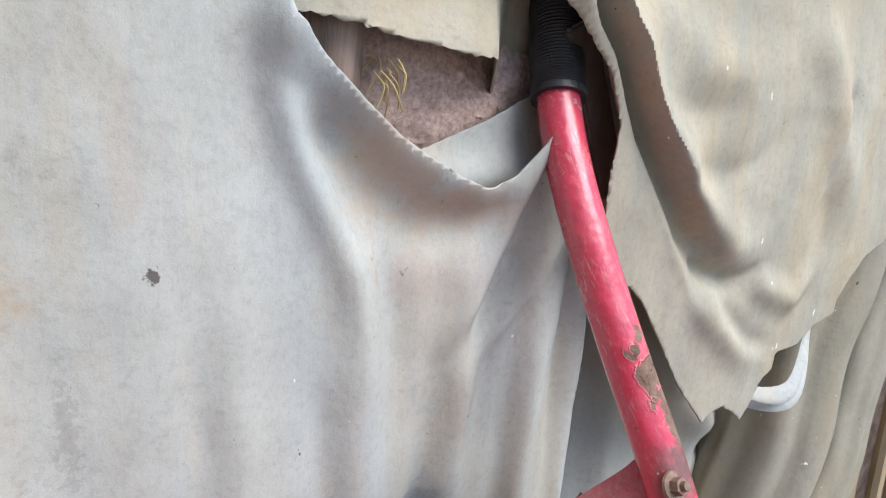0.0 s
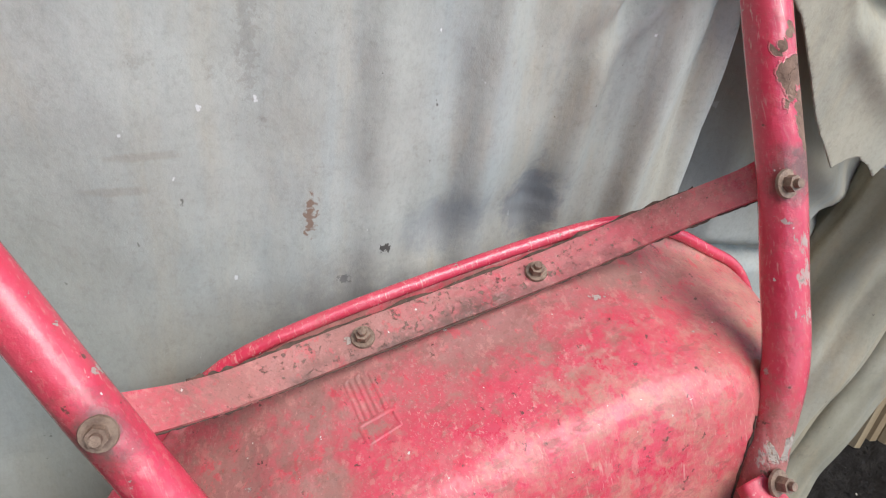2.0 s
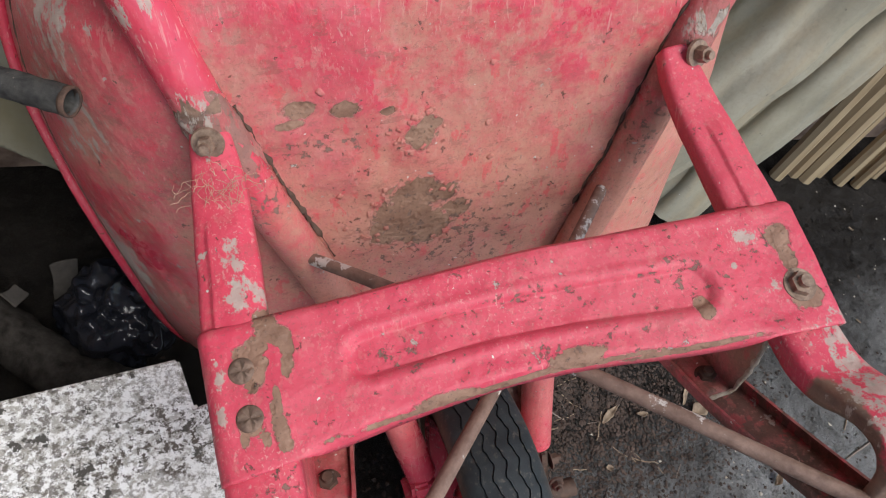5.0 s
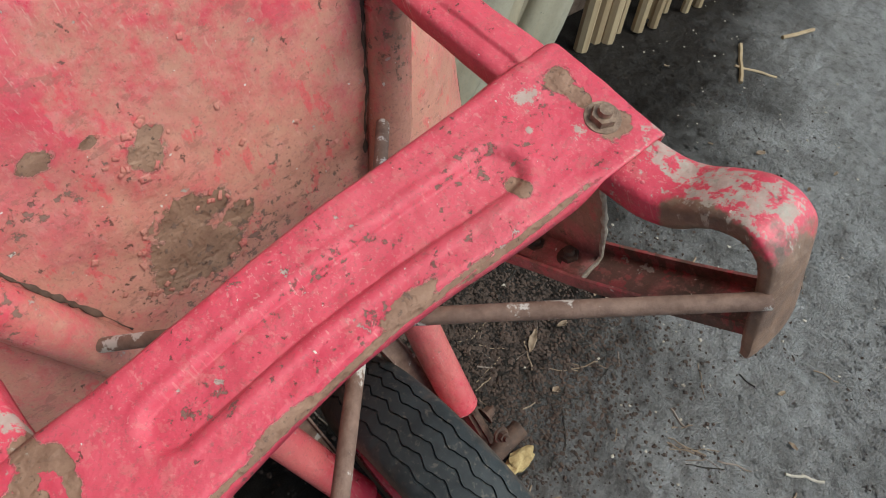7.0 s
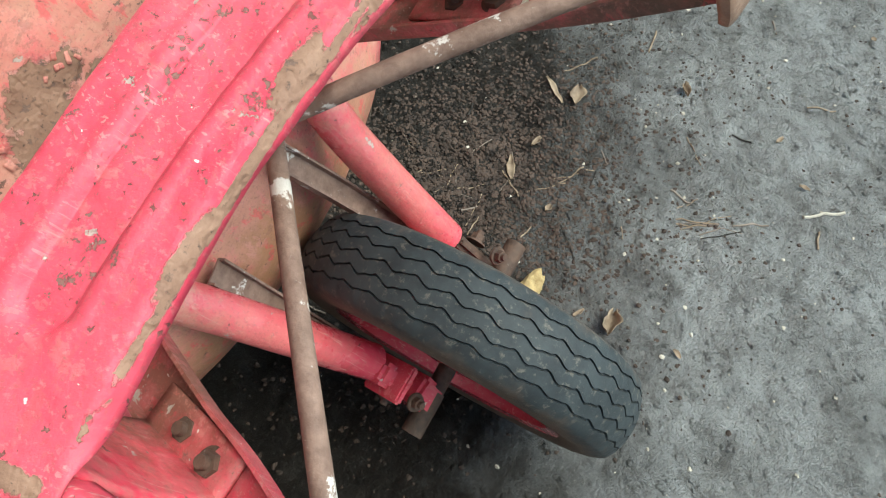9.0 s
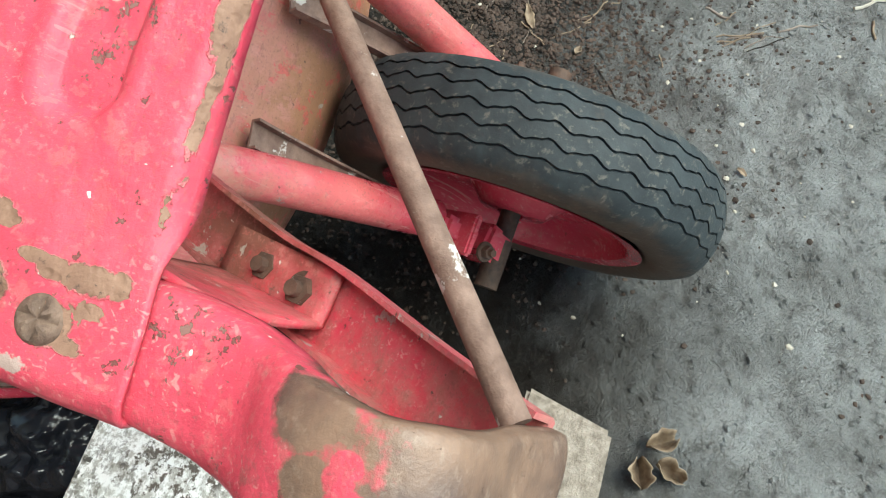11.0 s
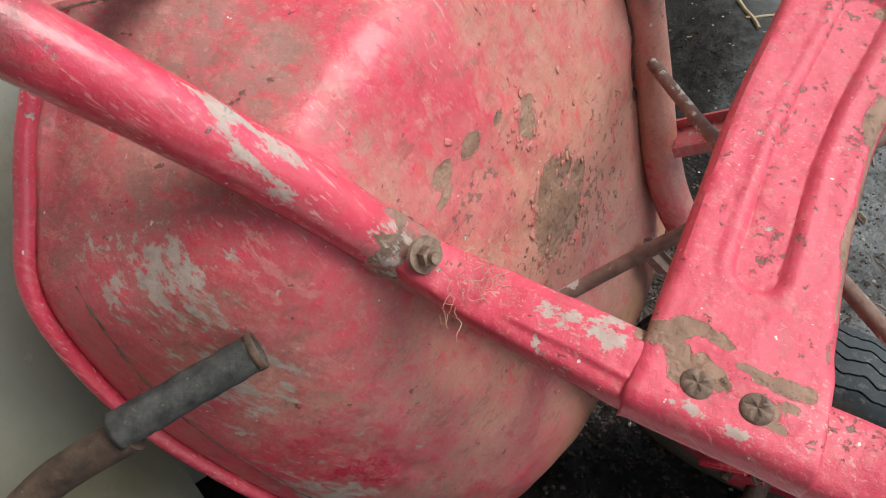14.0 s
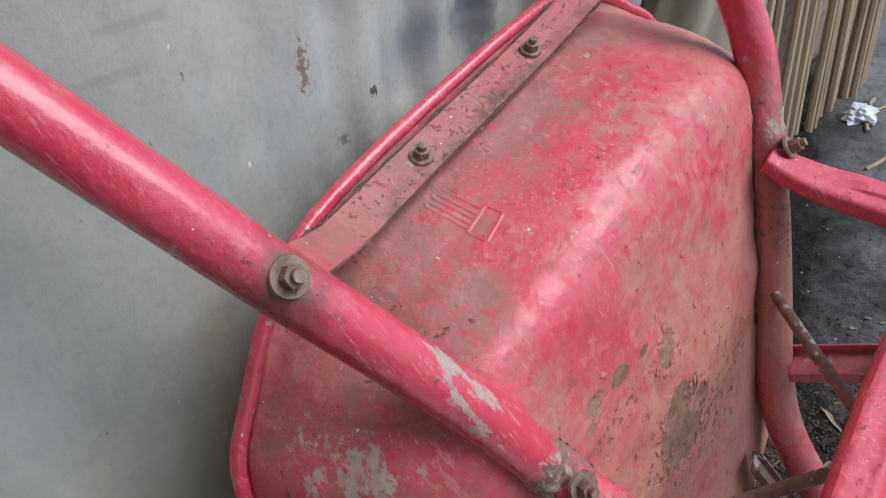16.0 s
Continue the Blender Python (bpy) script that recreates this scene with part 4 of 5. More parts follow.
def plate_at(u, v):
    """The ends turn down over the legs."""
    s = -0.214 + 0.428 * u
    for lo, sign in ((-0.1935, -1), (0.1905, 1)):
        over = (s - lo) * sign
        if over > 0:
            bend = min(over / 0.007, 1.0) * math.pi / 2
            p = plate_point(lo, v)
            return p + Vector((sign * 0.0062 * math.sin(bend), 0, 0)) - Vector((0, 0.77, 0.64)) * (0.0062 * (1 - math.cos(bend)) + max(0.0, over - 0.007))
    return plate_point(s, v)


plate = thick(part("cross_plate", grid(150, 48, plate_at), LEGS, barrow, "red pressed-steel cross plate with an oval groove"), 0.0024)


def cross_screw(at, axis):
    m = Vector(axis).to_track_quat("Z", "Y").to_matrix().to_4x4()
    m.translation = at
    bm = bmesh.new()
    bmesh.ops.create_uvsphere(bm, u_segments=20, v_segments=10, radius=0.0085)
    bmesh.ops.delete(bm, geom=[v for v in bm.verts if v.co.z < -0.001], context="VERTS")
    for v in bm.verts:
        v.co.z *= 0.55
        k = min(abs(v.co.x), abs(v.co.y))
        if k < 0.0013 and v.co.xy.length < 0.006:
            v.co.z -= 0.0018
    bmesh.ops.transform(bm, matrix=m, verts=bm.verts)
    return part("cross_head_screw", bm, SCREW, plate, "brown rusted cross-head screw")


out = Vector((0, 0.77, 0.64))
for i in range(8):
    x = -0.036 + 0.0125 * i
    line_ = [plate_point(x + 0.0045 * a, 0.40 + 0.15 * b) for a, b in ((0, 0), (0, 1), (1, 1), (1, 0.1))]
    fine_ = [line_[k].lerp(line_[k + 1], t / 3) for k in range(3) for t in range(3)] + [line_[3]]
    part("embossed_bar", sweep([p + out * 0.0002 for p in fine_], ring(0.0016, 8, 0.0012), out), LEGS, plate)
# no hole is cut: a dark disc paints the shaded opening
slot_at = plate_point(0.1825, 0.40, 0.0006)
part("slot", sweep([slot_at - out * 0.0015, slot_at], ring(0.0072, 16, 0.0042), (1, 0, 0)), MUCK, plate, "dark disc painted for the shaded bolt slot")
cross_screw(plate_point(-0.1795, 0.325, 0.0005), out)
cross_screw(plate_point(-0.1795, 0.645, 0.0005), out)
hex_bolt(plate_point(0.1755, 0.66, 0.0008), out, 0.0085, plate, 0.012, 0.0045)

# crossed brace rods
part("brace_rod", rod(spline([(-0.13, -0.343, -0.06), (-0.06, -0.352, 0.02), (0.03, -0.372, 0.12), (0.158, -0.423, 0.234)], 6), 0.0052), ROD, barrow, "thin rusty brace rod")
part("brace_rod", rod(spline([(0.128, -0.338, -0.056), (0.066, -0.368, 0.0), (-0.04, -0.403, 0.1), (-0.163, -0.4435, 0.217)], 6), 0.0054), ROD, barrow, "thin rusty brace rod")

# flat stays from the nose down beside the wheel
for pts in ([(0.036, -0.47, -0.10), (0.046, -0.53, -0.105), (0.058, -0.62, -0.11), (0.064, -0.68, -0.105)], [(-0.062, -0.48, -0.10), (-0.061, -0.54, -0.11), (-0.06, -0.66, -0.11)]):
    part("stay_bar", sweep(spline(pts, 5), [(-0.011, -0.002), (-0.011, 0.006), (-0.009, 0.006), (-0.009, 0.0), (0.009, 0.0), (0.009, 0.006), (0.011, 0.006), (0.011, -0.002)], (0.25, 0.1, 0.95)), ROD, barrow, "rusty channel stay beside the wheel")

# wheel
HUB = Vector((0.005, -0.716, -0.066))
wheel = part("wheel", rod([HUB + Vector((-0.07, 0, 0)), HUB + Vector((0.075, 0, 0))], 0.009), IRON, barrow, "pneumatic wheel on a red steel rim")


def lathe(profile, n=64):
    """Profile of (x, radius) turned about the axle."""
    bm = bmesh.new()
    rows = [[bm.verts.new(HUB + Vector((x, r * math.cos(2 * math.pi * i / n), r * math.sin(2 * math.pi * i / n)))) for x, r in profile] for i in range(n)]
    for i in range(n):
        a, b = rows[i], rows[(i + 1) % n]
        for j in range(len(profile) - 1):
            bm.faces.new((a[j], a[j + 1], b[j + 1], b[j]))
    bmesh.ops.recalc_face_normals(bm, faces=bm.faces)
    return bm


def tyre_mesh():
    n, bm, rows = 288, bmesh.new(), []
    side = [(0.030, 0.112), (0.036, 0.12), (0.0405, 0.132), (0.0405, 0.144), (0.038, 0.154), (0.0345, 0.1615)]
    for i in range(n):
        a = 2 * math.pi * i / n
        ph = (i % 8) / 8
        zig = 0.0025 * (1 - 4 * abs(ph - 0.5)) + 0.0006 * math.sin(ph * 4 * math.pi)
        prof = [(-x, r) for x, r in side]
        for c in (-0.0245, -0.0125, 0.0, 0.0125, 0.0245):
            z = zig if abs(c) < 0.02 else zig * 0.6
            for dx, cut in ((-0.0010, 0), (-0.0005, 0.0026), (0.0005, 0.0026), (0.0010, 0)):
                x = c + z + dx
                prof.append((x, 0.1705 + 0.0015 * math.cos(x * 45) - 6.5 * (abs(x) ** 2) - cut))
        prof += [(x, r) for x, r in side[::-1]]
        if i % 8 == 2:
            prof = [(x, r - (0.0013 if 0.0145 < abs(x) < 0.036 else 0)) for x, r in prof]
        rows.append([bm.verts.new(HUB + Vector((x, r * math.cos(a), r * math.sin(a)))) for x, r in prof])
    for i in range(n):
        p, q = rows[i], rows[(i + 1) % n]
        for j in range(len(p) - 1):
            bm.faces.new((p[j], p[j + 1], q[j + 1], q[j]))
    bmesh.ops.recalc_face_normals(bm, faces=bm.faces)
    return bm


part("tyre", tyre_mesh(), RUBBER, wheel, "worn black tyre with wavy tread grooves")
part("rim", lathe([(-0.034, 0.112), (-0.038, 0.118), (-0.036, 0.106), (-0.022, 0.098), (-0.012, 0.075), (-0.014, 0.045), (-0.03, 0.03), (-0.032, 0.012), (0.032, 0.012), (0.03, 0.03), (0.014, 0.045), (0.012, 0.075), (0.022, 0.098), (0.036, 0.106), (0.038, 0.118), (0.034, 0.112)]), FRAME, wheel, "red steel wheel rim")
for side in (-1, 1):
    x = -0.062 if side < 0 else 0.076
    br = part("axle_bracket", block((0.022 if side < 0 else 0.012, 0.075, 0.03), (x, -0.69, -0.085), 0.004), FRAME if side < 0 else MUCK, barrow, "red axle bracket at the tube end" if side < 0 else "dark rusted axle bracket at the tube end")
    if side < 0:
        part("clamp_lug", block((0.03, 0.03, 0.042), (x - side * 0.002, -0.705, -0.078), 0.004, Matrix.Rotation(radians(8 * side), 4, "Z")), FRAME, br)
        part("clamp_lip", block((0.036, 0.008, 0.05), (x, -0.672, -0.08), 0.002), FRAME, br)
    part("stub_axle", rod([Vector((x - side * 0.01, -0.716, -0.066)), Vector((x + side * 0.034, -0.716, -0.066))], 0.0105, 16), IRON, br, "rusty stub of the axle")
    hex_bolt((x + side * 0.008, -0.69, -0.056), (0, 0.1, 1), 0.006, br, 0.009, 0.006).data.materials[0] = MUCK
    hex_bolt((x + side * 0.011, -0.68, -0.08), (side, 0, 0), 0.007, br, 0.01, 0.007).data.materials[0] = MUCK

# ---- canvas tarps ----
def near_edge(p, ring_):
    best, where = 9.0, p
    for a, b in zip(ring_, ring_[1:] + ring_[:1]):
        a, b = Vector(a), Vector(b)
        t = max(0.0, min(1.0, (p - a).dot(b - a) / (b - a).length_squared))
        q = a.lerp(b, t)
        if (q - p).length < best:
            best, where = (q - p).length, q
    return where


def inside(p, ring_):
    hit = False
    for (xa, za), (xb, zb) in zip(ring_, ring_[1:] + ring_[:1]):
        if (za > p.y) != (zb > p.y) and p.x < xa + (xb - xa) * (p.y - za) / (zb - za):
            hit = not hit
    return hit


def cut_sheet(x0, x1, z0, z1, step, depth, hole=None, keep=None, fray=0.0):
    """A hanging sheet over a grid, cut along the outline of a hole or trimmed to an outline."""
    bm = bmesh.new()
    nu, nv = round((x1 - x0) / step), round((z1 - z0) / step)
    edge, vs = hole or keep, {}
    for i in range(nu + 1):
        for j in range(nv + 1):
            p = Vector((x0 + (x1 - x0) * i / nu, z0 + (z1 - z0) * j / nv))
            if edge:
                inn = inside(p, edge)
                out_ = inn if hole else not inn
                if out_:
                    q = near_edge(p, edge)
                    if (q - p).length > step * 1.45:
                        continue
                    p = q + Vector((noise.noise((p.x * 190, p.y * 190, 2)), noise.noise((p.x * 190, p.y * 190, 7)))) * fray
            vs[i, j] = bm.verts.new((p.x, depth(p.x, p.y), p.y))
    for (i, j), v in vs.items():
        q = [vs.get(k) for k in ((i, j), (i + 1, j), (i + 1, j + 1), (i, j + 1))]
        if all(q):
            bm.faces.new(q)
    return bm


def trail(x, z, pts):
    """Distance to a polyline, how far along it, and on which side (positive: to the right going down)."""
    best, at, side_ = 9.0, 0.0, 1.0
    for i, ((xa, za), (xb, zb)) in enumerate(zip(pts, pts[1:])):
        dx, dz = xb - xa, zb - za
        t = max(0.0, min(1.0, ((x - xa) * dx + (z - za) * dz) / (dx * dx + dz * dz)))
        d = math.hypot(x - xa - dx * t, z - za - dz * t)
        if d < best:
            best, at, side_ = d, (i + t) / (len(pts) - 1), 1.0 if dx * (z - za) - dz * (x - xa) > 0 else -1.0
    return best, at, side_


def crease(x, z, pts, width, depth, tail=0.5):
    """A ridge (positive depth, towards the viewer) along a polyline, dying away over the last of it."""
    d, at, _ = trail(x, z, pts)
    return -depth * math.exp(-((d / width) ** 2)) * min(1.0, (1 - at) / tail)


RIDGE = [(0.008, 1.15), (0.006, 1.098), (0.021, 1.062), (0.041, 1.022), (0.064, 0.974), (0.076, 0.93), (0.088, 0.86), (0.094, 0.76)]
LIP = [(0.018, 1.133), (0.049, 1.102), (0.088, 1.069), (0.111, 1.055), (0.142, 1.039), (0.169, 1.029), (0.19, 1.038), (0.208, 1.058), (0.225, 1.082)]
UNDER = [(0.052, 1.068), (0.08, 1.03), (0.115, 1.004), (0.155, 1.006), (0.19, 1.012)]
HANG = [(0.228, 1.08), (0.205, 1.02), (0.185, 0.965), (0.163, 0.9), (0.155, 0.8)]
GATHER = [(0.236, 1.05), (0.222, 0.99), (0.196, 0.94), (0.15, 0.885), (0.135, 0.82)]


def canvas_y(x, z):
    y = 0.166 + 0.012 * noise.noise((x * 2.2, z * 2.2, 1.5)) + 0.0035 * noise.noise((x * 9, z * 5, 3.0)) + 0.001 * noise.noise((x * 40, z * 25, 4.0))
    y += crease(x, z, RIDGE, 0.0125, 0.0095, 0.6) + crease(x - 0.026, z, RIDGE, 0.016, -0.005, 0.6)
    y += crease(x, z, LIP, 0.022, 0.016, 0.02) + crease(x, z, UNDER, 0.022, -0.013, 0.25)
    y += crease(x, z, HANG, 0.013, 0.011) + crease(x, z, GATHER, 0.012, -0.012) + crease(x - 0.03, z, GATHER, 0.012, 0.010)
    y += crease(x, z, [(0.27, 1.02), (0.262, 0.9), (0.25, 0.72)], 0.014, 0.010) + crease(x, z, [(0.285, 0.99), (0.29, 0.85), (0.295, 0.7)], 0.010, -0.010)
    hang = max(0, min(1, (1.06 - z) / 0.2))
    y += (0.0058 * math.sin(x * 74 + 2.4 * noise.noise((x * 4, z * 2, 7))) + 0.0026 * math.sin(x * 151 + 3.0 * noise.noise((x * 5, z * 1.5, 2)))) * hang * max(0, min(1, (x + 0.10) / 0.12))
    y += 0.003 * math.sin(x * 38 + 2.0 * noise.noise((x * 3, z * 2, 4))) * max(0, min(1, (-0.02 - x) / 0.1))
    y += 0.024 * max(0, x - 0.27) / 0.06 * max(0, min(1, (1.0 - z) / 0.2))
    y += 0.010 * math.exp(-(((x - 0.06) / 0.045) ** 2 + ((z - 0.728) / 0.035) ** 2)) + 0.012 * math.exp(-(((x - 0.137) / 0.03) ** 2 + ((z - 0.742) / 0.04) ** 2))
    y += 0.0006 * math.sin(z * 330 + 2 * noise.noise((x * 20, z * 9, 1))) * math.exp(-(((x - 0.137) / 0.025) ** 2 + ((z - 0.742) / 0.025) ** 2))
    if x < -0.2:
        y -= 0.03 * max(0, min(1, (0.55 - z) / 0.3))
    return y


MAIN = [(-0.733, 1.5), (-0.733, 0.52), (-0.5, 0.42), (-0.368, 0.354), (-0.3, 0.291), (-0.23, 0.236), (-0.12, 0.16), (0.31, 0.13), (0.335, 0.6), (0.329, 0.7), (0.322, 0.82), (0.314, 0.905), (0.296, 0.95), (0.278, 1.0), (0.255, 1.06)] + LIP[::-1] + [(0.010, 1.138), (0.008, 1.15), (0.006, 1.5)]
tarp = tagged(thick(part("canvas_tarp", cut_sheet(-0.75, 0.335, 0.13, 1.5, 0.0042, canvas_y, keep=MAIN, fray=0.0004), TARP), 0.0015, 0), "stained pale grey canvas tarp in soft folds, shade painted low and left", "tarp")


def flap_y(x, z):
    return 0.172 + 0.010 * noise.noise((x * 7, z * 5, 2)) - 0.018 * math.exp(-(((z - 1.118) / 0.03) ** 2)) * min(1, max(0, x / 0.2)) * (1 - min(1, max(0, (x - 0.16) / 0.04))) + 0.9 * min(0.05, max(0, x - 0.17))


FLAP = [(-0.02, 1.146), (0.009, 1.142), (0.035, 1.139), (0.064, 1.137), (0.09, 1.131), (0.12, 1.127), (0.15, 1.122), (0.175, 1.121), (0.183, 1.106), (0.2, 1.092), (0.215, 1.083), (0.24, 1.085), (0.262, 1.11), (0.34, 1.2), (0.34, 1.5), (-0.02, 1.5)]
tagged(thick(part("canvas_flap", cut_sheet(-0.02, 0.34, 1.065, 1.5, 0.005, flap_y, keep=FLAP, fray=0.0025), TARP_TAN), 0.0015, 0), "frayed tan canvas flap above the torn hole", "tarp")


def inner_y(x, z):
    return 0.19 - 0.012 * math.exp(-(((z - 1.03) / 0.02) ** 2)) + 0.004 * noise.noise((x * 20, z * 20, 1))


INNER = [(0.12, 1.052), (0.155, 1.062), (0.186, 1.073), (0.221, 1.088), (0.25, 1.1), (0.262, 1.03), (0.186, 1.01), (0.13, 1.02)]
tagged(thick(part("canvas_lining", cut_sheet(0.11, 0.28, 1.01, 1.13, 0.004, inner_y, keep=INNER, fray=0.0007), TARP), 0.0015, 0), "folded-over canvas lip inside the torn hole", "tarp")


FRONT = [(0.216, 1.185), (0.23, 1.155), (0.242, 1.141), (0.259, 1.11), (0.278, 1.081), (0.307, 1.041), (0.341, 0.996), (0.366, 0.957), (0.397, 0.912), (0.425, 0.88)]
VALLEY = [(0.226, 1.2), (0.247, 1.155), (0.262, 1.136), (0.277, 1.106), (0.297, 1.076), (0.33, 1.034), (0.368, 0.99), (0.409, 0.951), (0.452, 0.926), (0.497, 0.918)]
POUCH = [(0.215, 1.22), (0.262, 1.155), (0.29, 1.115), (0.318, 1.08), (0.352, 1.042), (0.392, 1.002), (0.44, 0.972), (0.5, 0.96)]


def side_y(x, z):
    """The torn sheet: an inner fall, a deep valley that dies out downwards, then the outer pouch."""
    y = 0.118 + 0.010 * noise.noise((x * 3, z * 3, 5)) + 0.0018 * noise.noise((x * 12, z * 10, 6)) + 0.0008 * noise.noise((x * 45, z * 40, 6))
    d, at, _ = trail(x, z, VALLEY)
    y += 0.034 * math.exp(-((d / (0.008 + 0.012 * at)) ** 2)) * min(1.0, (1 - at) * 1.6 + 0.05)
    y += crease(x, z, FRONT, 0.007, 0.006, 0.4) + crease(x, z, POUCH, 0.020, 0.024, 0.45)
    y += crease(x, z, [(0.30, 1.16), (0.36, 1.13), (0.42, 1.12), (0.5, 1.14)], 0.026, 0.009, 0.6) + crease(x, z, [(0.325, 1.10), (0.365, 1.092), (0.41, 1.10), (0.46, 1.13)], 0.015, -0.004, 0.8)
    y += crease(x, z, [(0.37, 1.045), (0.41, 1.036), (0.46, 1.05), (0.52, 1.10)], 0.015, -0.006, 0.8) + crease(x, z, [(0.40, 0.95), (0.45, 0.93), (0.51, 0.95)], 0.010, -0.008, 0.5)
    y += crease(x, z, [(0.41, 0.91), (0.458, 0.87), (0.53, 0.83)], 0.016, 0.008, 0.4) + crease(x, z, [(0.50, 0.92), (0.56, 0.90), (0.64, 0.94)], 0.016, 0.009, 0.5) + crease(x, z, [(0.45, 0.90), (0.49, 0.865), (0.55, 0.845)], 0.012, -0.006, 0.4)
    y += crease(x, z, [(0.55, 1.15), (0.62, 1.05), (0.70, 0.95)], 0.03, 0.012) + crease(x, z, [(0.63, 1.1), (0.61, 0.98), (0.60, 0.86)], 0.02, -0.008)
    return y + 0.25 * max(0.0, 0.262 - x) + 0.1 * max(0.0, z - 1.1)


TORN = [(0.17, 1.5), (0.18, 1.2), (0.224, 1.151), (0.249, 1.117), (0.265, 1.08), (0.262, 1.04), (0.262, 0.989), (0.28, 0.955), (0.305, 0.945), (0.322, 0.931), (0.337, 0.912), (0.366, 0.874), (0.398, 0.832), (0.446, 0.782), (0.455, 0.788), (0.478, 0.794), (0.484, 0.788), (0.497, 0.783), (0.515, 0.767), (0.525, 0.78), (0.541, 0.811), (0.558, 0.818), (0.56, 0.837), (0.607, 0.838), (0.638, 0.853), (0.689, 0.859), (0.688, 0.877), (0.711, 0.902), (0.744, 0.923), (0.794, 0.936), (0.9, 1.04), (1.3, 1.2), (1.3, 1.5)]
fall = cut_sheet(0.17, 1.3, 0.74, 1.5, 0.0034, side_y, keep=TORN, fray=0.0013)
for v in fall.verts:
    d, at, _ = trail(v.co.x, v.co.z, POUCH)
    dv, _, right_of = trail(v.co.x, v.co.z, VALLEY)
    if right_of > 0:
        v.co += Vector((-0.020, 0, -0.007)) * math.exp(-((d / 0.034) ** 2)) * min(1.0, (1 - at) * 1.5) * min(1.0, dv / 0.024)
tagged(thick(part("torn_canvas", fall, TARP_TAN), 0.0015, 0), "torn tan canvas with deep folds and a ragged lower edge", "tarp")


def rear_y(x, z):
    y = 0.205 + 0.06 * max(0, min(1, (0.42 - x) / 0.06)) + 0.008 * math.sin(x * 95) * max(0, 1 - abs(x - 0.34) / 0.1) + 0.02 * noise.noise((x * 4, z * 4, 8))
    y += crease(x, z, [(0.42, 0.62), (0.62, 0.58)], 0.012, -0.03) + crease(x, z, [(0.43, 0.84), (0.52, 0.75), (0.59, 0.70), (0.69, 0.652), (0.80, 0.603), (0.94, 0.565)], 0.022, 0.016, 0.4) + crease(x, z, [(0.66, 0.61), (0.744, 0.592), (0.87, 0.556)], 0.014, -0.022, 0.3)
    return y + min(0.07, 0.45 * max(0.0, x - 0.57))


tagged(thick(part("under_canvas", cut_sheet(0.25, 1.3, 0.25, 1.5, 0.008, rear_y), TARP_LOW), 0.0015, 0), "grey canvas layer hanging behind the torn one", "tarp")
tagged(part("lath", block((0.03, 0.008, 0.15), (0.286, 0.165, 1.084), 0.002, Matrix.Rotation(radians(-25.6), 4, "Y")), WOOD), "thin brown wooden lath hanging behind the canvas", "lath")

for a, b, c in (((0.535, 0.125, 0.79), (0.6, 0.105, 0.79), (0.70, 0.15, 0.86)), ((0.54, 0.135, 0.775), (0.62, 0.11, 0.772), (0.71, 0.15, 0.835))):
    tagged(part("canvas_strip", sweep(spline([a, b, c], 8), ring(0.010, 10, 0.003), (0, -0.8, 0.5), scales=[0.3 + 0.7 * math.sin(math.pi * min(1, 0.1 + i / 15)) for i in range(17)]), TARP), "torn white strip of canvas folded under the edge", "canvas strip", "canvas strips")

# rolled canvas bundles leaning on the wall
for a, b, r, seed in (((0.60, 0.185, 0.10), (0.96, 0.25, 1.05), 0.085, 1), ((0.76, 0.165, 0.03), (1.10, 0.235, 0.95), 0.062, 5)):
    a, b = Vector(a), Vector(b)
    pts = [a.lerp(b, i / 60) + noise.noise_vector((i * 0.12, seed, 0)) * 0.012 for i in range(61)]
    prof = []
    for i in range(64):
        t = 2 * math.pi * i / 64
        k = r * (1 + 0.07 * math.sin(3 * t + seed) + 0.06 * math.sin(7 * t + 2 * seed) - 0.10 * max(0, math.cos(5 * t + seed)) ** 6)
        prof.append((k * math.cos(t), k * math.sin(t)))
    tagged(part("canvas_roll", sweep(pts, prof, (0, -1, 0)), ROLL), "rolled-up tan canvas bundle leaning on the wall", "canvas roll", "canvas rolls")

# wall behind the tarp: stone, post
def lump(size, at, seed, amount=0.15, sub=4):
    bm = bmesh.new()
    bmesh.ops.create_icosphere(bm, subdivisions=sub, radius=1.0)
    for v in bm.verts:
        d = v.co.normalized()
        k = 1 + amount * noise.noise(d * 1.6 + Vector((seed, 0, 0))) + amount * 0.35 * noise.noise(d * 5 + Vector((0, seed, 0)))
        v.co = Vector(at) + Vector((d.x * size[0], d.y * size[1], d.z * size[2])) * k
    return bm


rock = lump((0.13, 0.05, 0.075), (0.165, 0.246, 1.085), 3, 0.12, 6)
for v in rock.verts:
    v.co += noise.noise_vector(v.co * 70) * 0.0045 + noise.noise_vector(v.co * 190) * 0.002
tagged(part("stone", rock, STONE), "rough reddish stone in the wall behind the tarp", "stone")
tagged(part("wooden_post", sweep([Vector((0.06, 0.24, 0.0)), Vector((0.064, 0.233, 0.6)), Vector((0.064, 0.216, 1.0)), Vector((0.06, 0.202, 1.15))], [(x * (1 + 0.12 * math.sin(i * 2.3)), y) for i, (x, y) in enumerate(ring(0.022, 14))], (0, -1, 0)), POST), "grey-brown weathered wooden post with a split grain", "post")
tagged(part("wall_rear", block((6, 0.3, 2.6), (0.6, 0.47, 1.3), 0.01), RUBBLE), "dark rubble wall behind the canvas", "wall", kind="structure")

# unseen wall, added only to keep light off the left corner
tagged(part("shade_wall_left", block((0.25, 1.6, 2.4), (-0.86, -0.26, 1.2), 0.01), RUBBLE), "unseen rubble wall added to shade the left corner", "wall", kind="structure")

